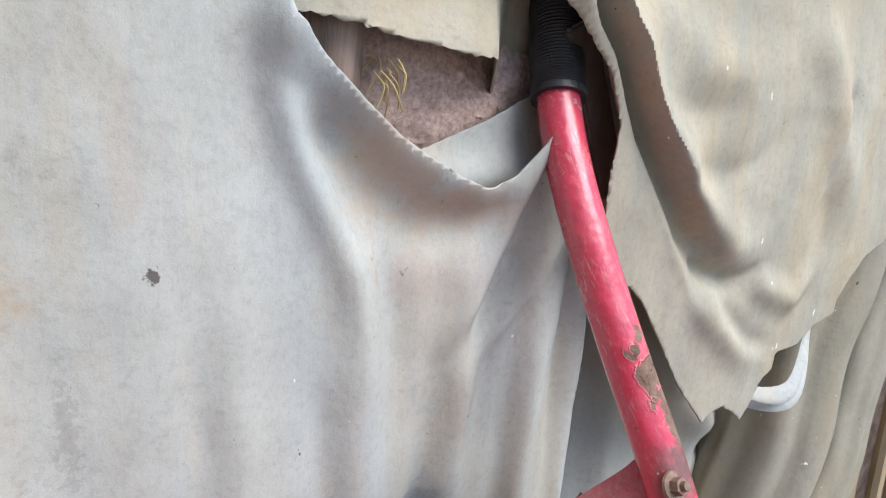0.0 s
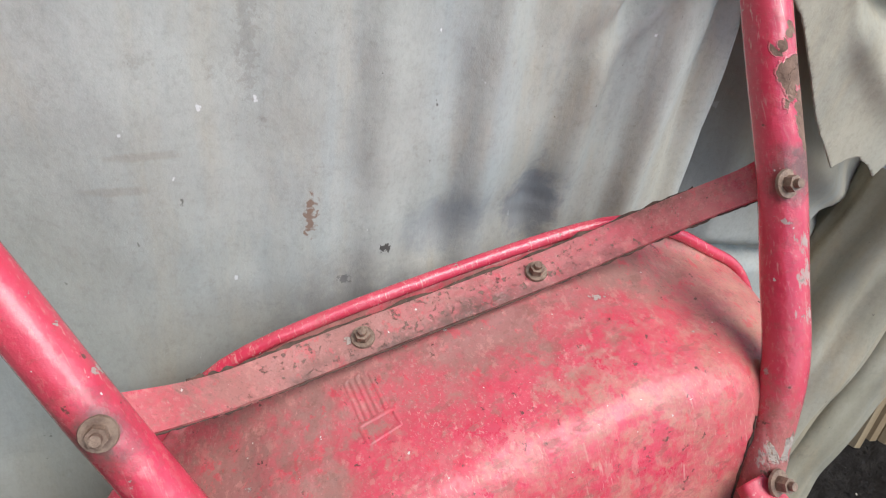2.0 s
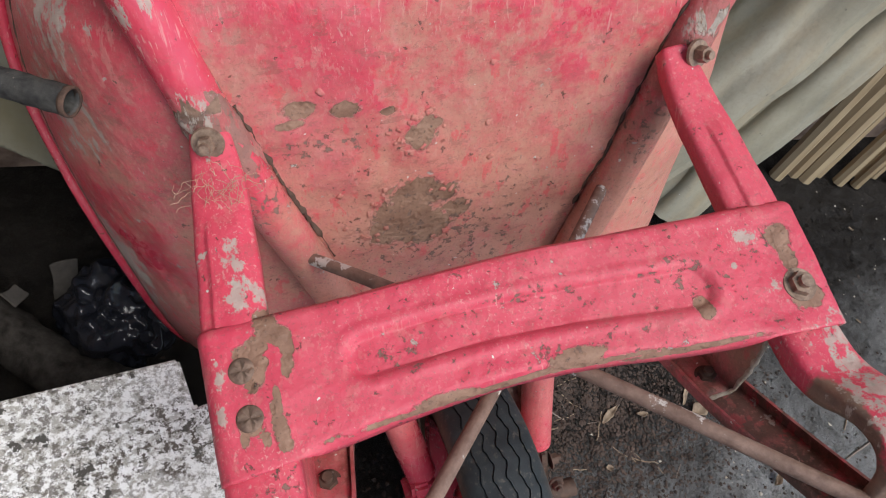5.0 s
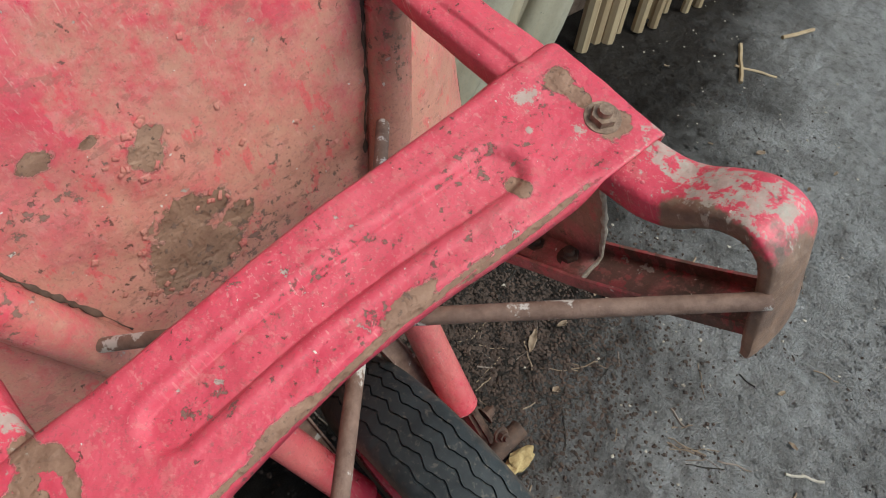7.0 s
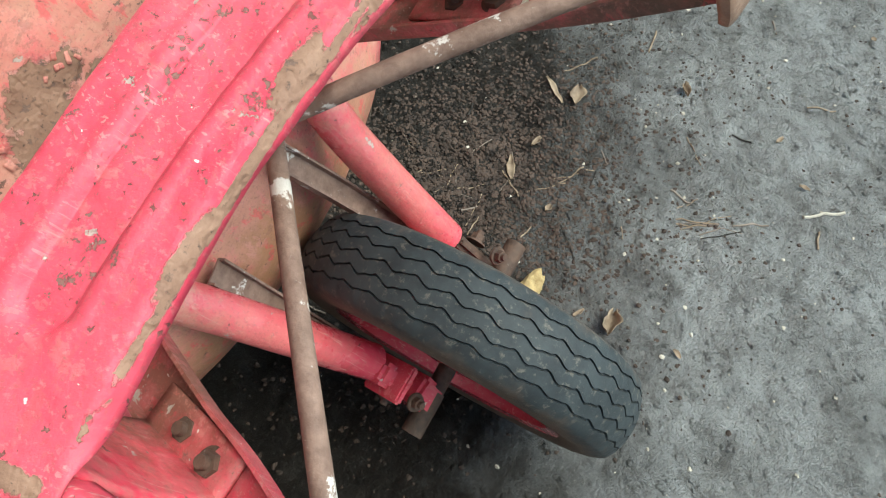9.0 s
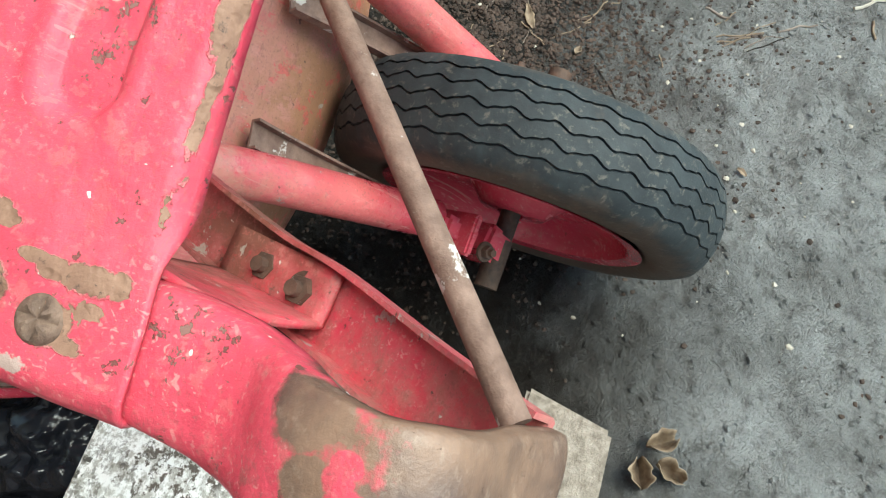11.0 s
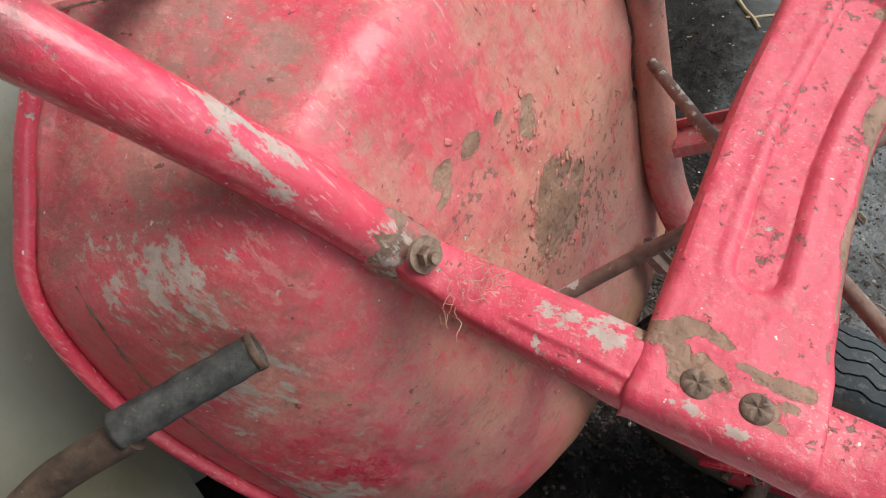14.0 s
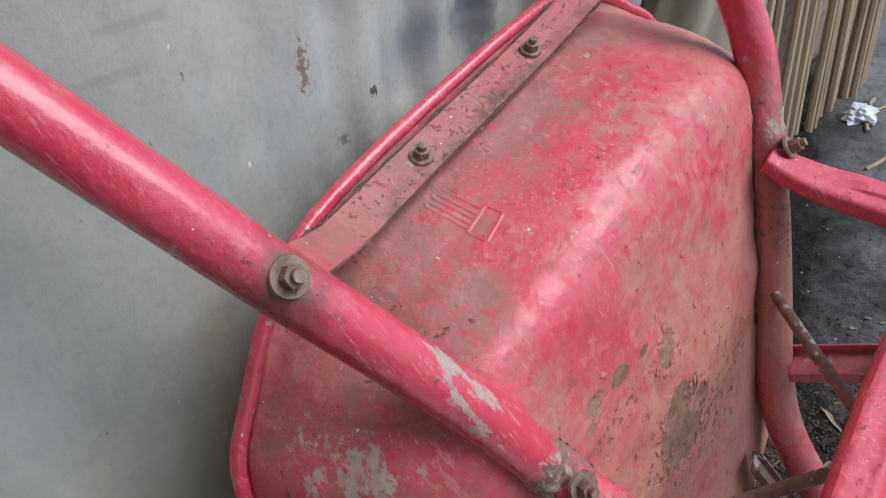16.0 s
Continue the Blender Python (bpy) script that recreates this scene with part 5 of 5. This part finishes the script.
# ---- whitewashed blocks ----
def slab(name, pts, z0, z1, m, label):
    bm = bmesh.new()
    top = [bm.verts.new((x, y, z1)) for x, y in pts]
    f = bm.faces.new(top)
    if f.normal.z < 0:
        f.normal_flip()
    r = bmesh.ops.extrude_face_region(bm, geom=[f])
    bmesh.ops.translate(bm, vec=(0, 0, z0 - z1), verts=[g for g in r["geom"] if isinstance(g, bmesh.types.BMVert)])
    bmesh.ops.recalc_face_normals(bm, faces=bm.faces)
    bmesh.ops.bevel(bm, geom=bm.edges[:], offset=0.003, segments=2, affect="EDGES")
    return tagged(part(name, bm, m), label, "block")


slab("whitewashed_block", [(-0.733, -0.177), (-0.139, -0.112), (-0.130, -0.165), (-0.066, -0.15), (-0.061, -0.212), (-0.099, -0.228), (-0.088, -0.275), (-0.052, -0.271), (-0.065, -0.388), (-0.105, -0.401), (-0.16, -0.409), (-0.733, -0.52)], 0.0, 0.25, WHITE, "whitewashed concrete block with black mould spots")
slab("brick", [(-0.0975, -0.2290), (-0.0605, -0.2135), (-0.054, -0.211), (-0.046, -0.266), (-0.053, -0.2695), (-0.0872, -0.2735)], 0.0, 0.246, CONC, "dark bare brick set in the whitewashed block")
slab("bare_block", [(-0.062, -0.390), (-0.02, -0.386), (-0.03, -0.45), (-0.17, -0.462), (-0.17, -0.415), (-0.105, -0.404)], 0.0, 0.225, PLAIN_CONC, "bare weathered brick end")

# ---- scrap to the left ----
scrap = rod(spline([(-0.262, -0.008, 0.522), (-0.285, 0.012, 0.512), (-0.305, 0.028, 0.5), (-0.335, 0.035, 0.488), (-0.37, 0.03, 0.475), (-0.6, 0.0, 0.44)], 6), 0.0102, 18)
pipe = tagged(part("iron_pipe", scrap, IRON), "rusty iron pipe end with a threaded sleeve", "pipe")
sleeve_line = [Vector((-0.2, -0.046, 0.541)).lerp(Vector((-0.268, -0.003, 0.5265)), i / 30) for i in range(31)]
sleeve = sweep(sleeve_line, ring(0.0104, 20), caps=False, scales=[1.0 + (0.045 if i % 2 and i > 21 else 0.0) for i in range(31)])
for v in sleeve.verts:
    v.co += noise.noise_vector(v.co * 160) * 0.0007
thick(part("threaded_sleeve", sleeve, SLEEVE, pipe, "dark threaded pipe sleeve with an open end"), 0.002)
mouth = (sleeve_line[0] - sleeve_line[1]).normalized()
lip_path = [sleeve_line[0] + mouth * k for k in (-0.004, -0.002, 0.0, 0.001)]
thick(part("pipe_lip", sweep(lip_path, ring(0.0106, 20), caps=False, scales=[1.0, 1.03, 1.03, 0.98]), MUCK, pipe, "rusty lip round the open pipe end"), 0.0022)
tagged(part("iron_stanchion", sweep([Vector(p) for p in ((-0.336, 0.05, 0.398), (-0.336, 0.05, 0.39), (-0.336, 0.05, 0.387), (-0.345, 0.05, 0.25), (-0.36, 0.05, 0.1), (-0.362, 0.05, 0.09), (-0.365, 0.05, 0.0))], ring(0.0135, 18), (0, 1, 0), scales=[1.5, 1.6, 1.05, 1.0, 1.05, 1.5, 1.5]), IRON), "rusty flanged iron stanchion", "stanchion")
limb = rod(spline([(-0.56, 0.26, 0.08), (-0.46, 0.19, 0.07), (-0.394, 0.132, 0.06), (-0.36, 0.091, 0.056), (-0.321, 0.042, 0.052), (-0.255, -0.022, 0.045), (-0.201, -0.055, 0.04), (-0.15, -0.08, 0.035)], 10), 0.031, 28, up=(0.2, 0.1, 0.97))
for v in limb.verts:
    v.co += noise.noise_vector(v.co * 26) * 0.006 + noise.noise_vector(v.co * 80) * 0.0022
tagged(part("branch", limb, BARK), "dark thick branch lying on the soil", "branch")
bag = lump((0.060, 0.058, 0.066), (-0.195, 0.036, 0.058), 7, 0.3, 6)
for v in bag.verts:
    q = v.co
    v.co += (q - Vector((-0.195, 0.036, 0.058))) * (0.34 * abs(noise.noise(q * 15)) - 0.22 * abs(noise.noise(q * 30 + Vector((3, 1, 2)))) + 0.04 * abs(noise.noise(q * 75)))
    v.co.z = max(v.co.z, 0.0)
tagged(part("plastic_bag", bag, BLACK), "crumpled glossy black plastic bag on dark soil", "plastic bag")
CARD = plain("damp_card", (0.04, 0.036, 0.033), (0.095, 0.085, 0.075), 40, 0.9, 0.5)
for at, turn, size in (((-0.25, 0.098, 0.06), (65, 10, 20), (0.032, 0.055, 0.004)), ((-0.232, 0.05, 0.075), (35, -15, -40), (0.045, 0.02, 0.004)), ((-0.30, 0.06, 0.10), (20, 30, 60), (0.03, 0.02, 0.003))):
    tagged(part("card_scrap", block(size, at, 0.001, Euler([radians(a) for a in turn]).to_matrix().to_4x4(), 0.004, 3), CARD), "torn grey card scrap among the dark litter", "scrap", "card scraps")

# ---- reed fence ----
rnd = random.Random(5)
for i in range(26):
    x = 1.14 + i * 0.045 + rnd.uniform(-0.012, 0.012)
    y = 0.225 - 0.1 * i / 26 + rnd.uniform(-0.02, 0.02)
    r = rnd.uniform(0.011, 0.018)
    pts = [Vector((x + 0.03 * t, y + 0.10 * t, 1.4 * t)) + noise.noise_vector((i, t * 2, 0)) * 0.008 for t in [k / 12 for k in range(13)]]
    tagged(part("reed_stake", sweep(pts, ring(r, 8), (0, 1, 0)), REED), "dry split reed stake of a leaning fence", "stake", "fence stakes")

# ---- pressed emblem, dents and fibres on the barrow ----
from mathutils import bvhtree

_bm = tray_mesh()
skin = bvhtree.BVHTree.FromBMesh(_bm)


def on_tray(x, y, lift=0.0004):
    hit = skin.ray_cast(Vector((x, y, 0.3)), Vector((0, 0, -1)))
    return hit[0] + hit[1] * lift * (1 if hit[1].z > 0 else -1)


ux, uy = Vector((0.0095, 0.0012)), Vector((-0.001, 0.0165))
o = Vector((-0.083, -0.075))
for k, stroke in enumerate((((-1, 0.1), (-1, 1.5), (-0.55, 1.55), (-0.55, 0.1)), ((-0.05, 0.1), (-0.05, 1.5), (0.4, 1.55), (0.4, 0.1)), ((-1.3, 0), (1.4, 0.0), (1.5, -0.55), (-1.2, -0.6), (-1.3, 0)), ((1.0, 0.1), (1.0, 1.4)))):
    pts = [o + ux * a + uy * b for a, b in stroke]
    fine = [pts[i].lerp(pts[i + 1], t / 5) for i in range(len(pts) - 1) for t in range(5)] + [pts[-1]]
    part("pressed_emblem", sweep([on_tray(p.x, p.y, 0.0) for p in fine], ring(0.0016, 8, 0.00045), (0, 0.5, 0.86)), TRAY, tray)


def seam(path, parent, label, seed, r=0.0014):
    """A broken line of dirt and painted gap shade, swelling and thinning along the path."""
    k = [max(0.1, 0.55 + 1.3 * noise.noise((i * 0.35, seed, 0))) for i in range(len(path))]
    return part("dirt_shade_seam", sweep(path, ring(r, 7, r * 0.7), (0, 0.4, 0.9), scales=k), MUCK, parent, label)


for edge, lift, lo, hi in ((0.0158, 0.0008, 10, -12), (-0.0146, -0.0012, 3, -4)):
    pts = []
    for p, q in zip(strap_line[lo:hi], strap_line[lo + 1:hi + 1 or None]):
        side_ = (q - p).normalized().cross(tilt).normalized()
        for t in (0, 0.33, 0.66):
            w_ = p.lerp(q, t)
            pts.append(w_ - side_ * edge + tilt * lift + noise.noise_vector(w_ * 130) * 0.0007)
    seam(pts, strap, "dark crumbling dirt along the strap", edge * 900, 0.0022 if edge > 0 else 0.0013)
# dark strips beside the tubes paint contact shade along with packed dirt
for rail, off, y0, y1 in ((left, 0.0195, -0.205, -0.36), (right, -0.0195, -0.17, -0.36)):
    pts = []
    for i in range(70):
        y = y0 + (y1 - y0) * i / 69
        x = lerp([(q[1], q[0]) for q in rail[::-1]], y) + off
        pts.append(on_tray(x, y, 0.0006) + noise.noise_vector((x * 90, y * 90, 3)) * 0.0012)
    seam(pts, tray, "dark line of dirt and contact shade beside the tube", y0 * 70, 0.0022)

CHIP = paint("chip_paint", 0.5, 0.7, 0.3, veil=[((0.0, -0.35, -0.08), (0.5, 0.4, 0.4), SALMON, 0.8)], gloss=0.4, coat=0.1)
rnd = random.Random(31)
flakes_ = bmesh.new()
for i in range(64):
    if i < 46:
        (cx, cy), rr = ((-0.035, -0.335), 0.036) if i % 3 else ((-0.024, -0.253), 0.017)
        t = rnd.uniform(0, 2 * math.pi)
        x, y = cx + rr * math.cos(t) * rnd.uniform(0.85, 1.4), cy + 0.85 * rr * math.sin(t) * rnd.uniform(0.85, 1.4)
    else:
        x, y = rnd.uniform(-0.13, 0.1), rnd.uniform(-0.45, -0.2)
    if abs(x) > 0.13 + 0.1 * (y + 0.2):
        continue
    base, out_, turn_ = on_tray(x, y, 0.0003), Vector((0, -0.29, 0.957)), rnd.uniform(0, 2 * math.pi)
    ux_ = Vector((math.cos(turn_), math.sin(turn_), 0.3 * math.sin(turn_)))
    uy_ = out_.cross(ux_).normalized()
    ln, wd, curl = rnd.uniform(0.002, 0.006), rnd.uniform(0.002, 0.005), rnd.uniform(0.08, 0.3)
    seed_ = rnd.uniform(0, 99)

    def flake_at(u, v):
        a_, b_ = (u - 0.5) * ln * (1 + 0.7 * noise.noise((v * 3, seed_, 1))), (v - 0.5) * wd * (1 + 0.7 * noise.noise((u * 3, seed_, 5)))
        return base + ux_ * a_ + uy_ * b_ + out_ * curl * ln * u * u

    grid(3, 3, flake_at, flakes_)
chips = thick(part("loose_paint", flakes_, CHIP, tray, "curled flakes of loose red paint"), 0.0003)
tagged(chips, kind="stuff")

# a dark line laid on the tray paints the shaded gap at the flange
for side_, inset in ((-1, 0.965), (1, 0.935)):
    pts = []
    for p in rim_line:
        if p.y < -0.1 and p.x * side_ > 0:
            q = Vector((0, -0.32, 0)).lerp(p, inset)
            pts.append(on_tray(q.x, q.y, 0.0002))
    seam(spline(pts, 3), tray, "dark line painted for the shaded gap along the tray flange", 3, 0.0011)

rnd = random.Random(11)


def fibre(at, n=9, step=0.0036, drop=0.0025):
    p, d = Vector(at), Vector((rnd.uniform(-1, 1), rnd.uniform(-1, 0.6), rnd.uniform(-0.2, 0.3))).normalized()
    out_ = [p.copy()]
    for i in range(n):
        d = (d + Vector((rnd.uniform(-0.8, 0.8), rnd.uniform(-0.8, 0.6), rnd.uniform(-0.5, 0.5)))).normalized()
        p = p + d * step
        p.z = max(p.z, 0.003)
        out_.append(p.copy())
    return spline(out_, 3)


tuft = new("frayed_string")
tuft.matrix_world = BARROW
tagged(tuft, "tuft of frayed pale string caught round the leg", "string")
for i in range(44):
    if i % 4:
        at, n_, step_ = (-0.166 + rnd.uniform(-0.018, 0.016), -0.236 + rnd.uniform(-0.010, 0.010), 0.012 + rnd.uniform(0, 0.008)), rnd.randint(7, 12), 0.0019
    else:
        at, n_, step_ = (-0.186 + rnd.uniform(-0.008, 0.008), -0.245 + rnd.uniform(-0.01, 0.01), 0.004), rnd.randint(7, 11), 0.0022
    part("strand", sweep(fibre(at, n_, step_), ring(0.00017, 4)), LINT, tuft)

# ---- litter on the ground ----
rnd = random.Random(21)


def crumbs(count, spread, size, m, name, label, seed, flat=0.6):
    r = random.Random(seed)
    base = bmesh.new()
    bmesh.ops.create_icosphere(base, subdivisions=1, radius=1.0)
    bv = [v.co.copy() for v in base.verts]
    bf = [[v.index for v in f.verts] for f in base.faces]
    base.free()
    verts, faces = [], []
    for i in range(count):
        x, y = spread(r)
        k = size * r.uniform(0.4, 1.0) ** 2 * 1.6
        q = Euler((r.uniform(0, 6), r.uniform(0, 6), r.uniform(0, 6))).to_matrix()
        z = ground_z(x, y) + k * 0.05
        n0 = len(verts)
        for c in bv:
            v = q @ Vector((c.x * r.uniform(0.5, 1.5), c.y * r.uniform(0.4, 1.2), c.z * r.uniform(0.5, 1.2)))
            verts.append((x + v.x * k, y + v.y * k, z + v.z * k * flat))
        faces += [[a + n0 for a in f] for f in bf]
    me = bpy.data.meshes.new(name)
    me.from_pydata(verts, [], faces)
    me.materials.append(m)
    return tagged(new(name, me), label, name.replace("_", " "), kind="stuff")


CLOD = plain("soil_clod", (0.014, 0.010, 0.008), (0.09, 0.06, 0.046), 50, 0.95, 0.6)
PALE = plain("pale_grit", (0.30, 0.27, 0.22), (0.55, 0.50, 0.42), 60, 0.9, 0.3)
crumbs(7000, lambda r: (r.uniform(0.0, 1.3), r.uniform(-0.9, 0.25)), 0.0032, SOIL, "soil_crumbs", "loose dark crumbs of soil", 3)
def clumped(r):
    while True:
        x, y = r.uniform(0.1, 1.5), r.uniform(-0.9, 0.15)
        if noise.noise((x * 7, y * 7, 5)) + 0.5 * noise.noise((x * 21, y * 21, 2)) > r.uniform(-0.1, 0.6):
            return x, y


crumbs(1500, clumped, 0.0022, CLOD, "dark_crumbs", "scattered dark crumbs of soil and bark", 14)
crumbs(420, lambda r: (r.uniform(0.1, 1.6), r.uniform(-0.9, 0.2)), 0.0024, PALE, "pale_grit", "scattered pale grit and seeds", 4)
crumbs(15000, lambda r: (0.42 + r.gauss(0, 0.15), -0.16 + r.gauss(0, 0.11)), 0.0026, CLOD, "soil_clods", "heap of loose clods beside the wheel", 8)


def twig(a, b, r, m=LEAF, name="twig", label="thin dry twig on the soil"):
    a, b = Vector((*a, 0)), Vector((*b, 0))
    pts = []
    for i in range(7):
        p = a.lerp(b, i / 6)
        p += Vector((noise.noise((a.x * 50, i * 0.5, 1)), noise.noise((a.y * 50, i * 0.5, 2)), 0)) * (b - a).length * 0.07
        p.z = ground_z(p.x, p.y) + r * 0.8
        pts.append(p)
    return tagged(part(name, sweep(pts, ring(r, 6)), m), label, name, "twigs")


twig((0.608, -0.575), (0.64, -0.62), 0.0022, PALE, label="short white stick on the grey soil")
for i in range(46):
    x, y = rnd.uniform(0.25, 1.0), rnd.uniform(-0.75, 0.1)
    if i % 2:
        x, y = 0.45 + rnd.gauss(0, 0.12), -0.2 + rnd.gauss(0, 0.1)
    t, ln = rnd.uniform(0, math.pi), rnd.uniform(0.015, 0.06)
    twig((x, y), (x + ln * math.cos(t), y + ln * math.sin(t)), rnd.uniform(0.0006, 0.0016), rnd.choice((LEAF, WOOD, BARK)))


def leaf(x, y, ln, wd, turn, curl, label):
    def f(u, v):
        a, b = (u - 0.5) * ln, (v - 0.5) * wd * math.sin(math.pi * min(0.97, 0.06 + 0.94 * u)) ** 0.7 * (1 + 0.7 * noise.noise((u * 4, x * 90, v)))
        c, s_ = math.cos(turn), math.sin(turn)
        px, py = x + a * c - b * s_, y + a * s_ + b * c
        return (px, py, ground_z(px, py) + 0.003 + curl * (abs(v - 0.5) * 2) ** 2 * wd + 0.15 * curl * abs(a))
    return tagged(thick(part("dry_leaf", grid(10, 6, f), LEAF), 0.0006), label, "leaf", "fallen leaves")


leaf(0.65, -0.225, 0.035, 0.02, 0.3, 0.25, "curled brown dry leaf on the soil")
leaf(0.645, -0.19, 0.055, 0.008, 0.9, 0.2, "long pale strip of dry husk")
leaf(0.49, -0.2, 0.045, 0.011, 0.5, 0.15, "pale dry leaf beside the wheel")
leaf(0.735, -0.36, 0.016, 0.012, 0.9, 0.8, "small curled brown leaf on grey soil")
leaf(0.33, -0.42, 0.03, 0.018, 0.2, 0.6, "yellowish husk at the axle end")
for x, y, t in ((-0.015, -0.49, 0.4), (-0.005, -0.515, 1.3), (0.02, -0.50, 2.2)):
    leaf(x, y, 0.028, 0.02, t, 1.1, "curled dead brown leaf beside the block")
for i in range(16):
    leaf(rnd.uniform(0.3, 1.3), rnd.uniform(-0.7, 0.15), rnd.uniform(0.008, 0.02), rnd.uniform(0.004, 0.009), rnd.uniform(0, 6), rnd.uniform(0.2, 0.8), "small dry leaf scrap on the soil")

for i in range(44):
    x, y = 0.42 + rnd.gauss(0, 0.09), -0.17 + rnd.gauss(0, 0.07)
    t, ln = rnd.uniform(0, math.pi), rnd.uniform(0.012, 0.05)
    twig((x, y), (x + ln * math.cos(t), y + ln * math.sin(t)), rnd.uniform(0.0004, 0.001), rnd.choice((LEAF, WOOD, BARK, BARK)), label="fine dry root fibre on the loose soil")
for i in range(9):
    t, ln = rnd.uniform(-1.4, -0.6), rnd.uniform(0.03, 0.075)
    x, y = 0.515 + rnd.uniform(-0.02, 0.025), -0.44 + rnd.uniform(-0.04, 0.02)
    twig((x, y), (x + ln * math.cos(t), y + ln * math.sin(t)), rnd.uniform(0.0006, 0.0011), rnd.choice((WOOD, BARK, LEAF)))
for a, b, r in (((1.85, 0.02), (2.12, 0.06), 0.006), ((1.62, -0.03), (1.72, -0.06), 0.005), ((1.95, 0.06), (2.2, 0.0), 0.004), ((1.36, -0.06), (1.5, 0.02), 0.005), ((1.4, -0.02), (1.46, -0.1), 0.003), ((0.95, -0.2), (1.06, -0.28), 0.002), ((0.9, -0.36), (1.0, -0.34), 0.0018)):
    twig(a, b, r, WOOD if r < 0.0025 else REED, "stick", "pale dry stick lying on the soil")
SCRAP = plain("plastic_scrap", (0.45, 0.47, 0.5), (0.75, 0.77, 0.8), 30, 0.3, 0.6)
tagged(part("plastic_scrap", lump((0.05, 0.04, 0.025), (1.94, 0.06, 0.02), 12, 0.7, 4), SCRAP), "crumpled pale plastic scrap by the reed fence", "plastic scrap")
tagged(part("yellow_husk", lump((0.022, 0.013, 0.009), (0.325, -0.315, 0.012), 4, 0.6, 3), STRAWY), "frayed yellow fibre scrap beside the tyre", "husk")

# straw in the torn hole
straw = new("straw_tuft")
straw.location = (0.085, 0.175, 1.09)
tagged(straw, "tuft of dry yellow straw in the torn hole", "straw")
STRAW = plain("straw", (0.36, 0.25, 0.09), (0.6, 0.47, 0.22), 60, 0.6, 0.1)
for i in range(11):
    a = Vector((rnd.uniform(-0.006, 0.010), rnd.uniform(-0.01, 0.02), rnd.uniform(0.006, 0.028)))
    b = a + Vector((rnd.uniform(-0.012, 0.014), rnd.uniform(-0.012, 0.012), -rnd.uniform(0.010, 0.026)))
    c = (a + b) / 2 + Vector((rnd.uniform(-0.003, 0.005), -0.005, 0.003))
    part("stalk", sweep(spline([a, c, b], 5), ring(0.0006, 5)), STRAW, straw)
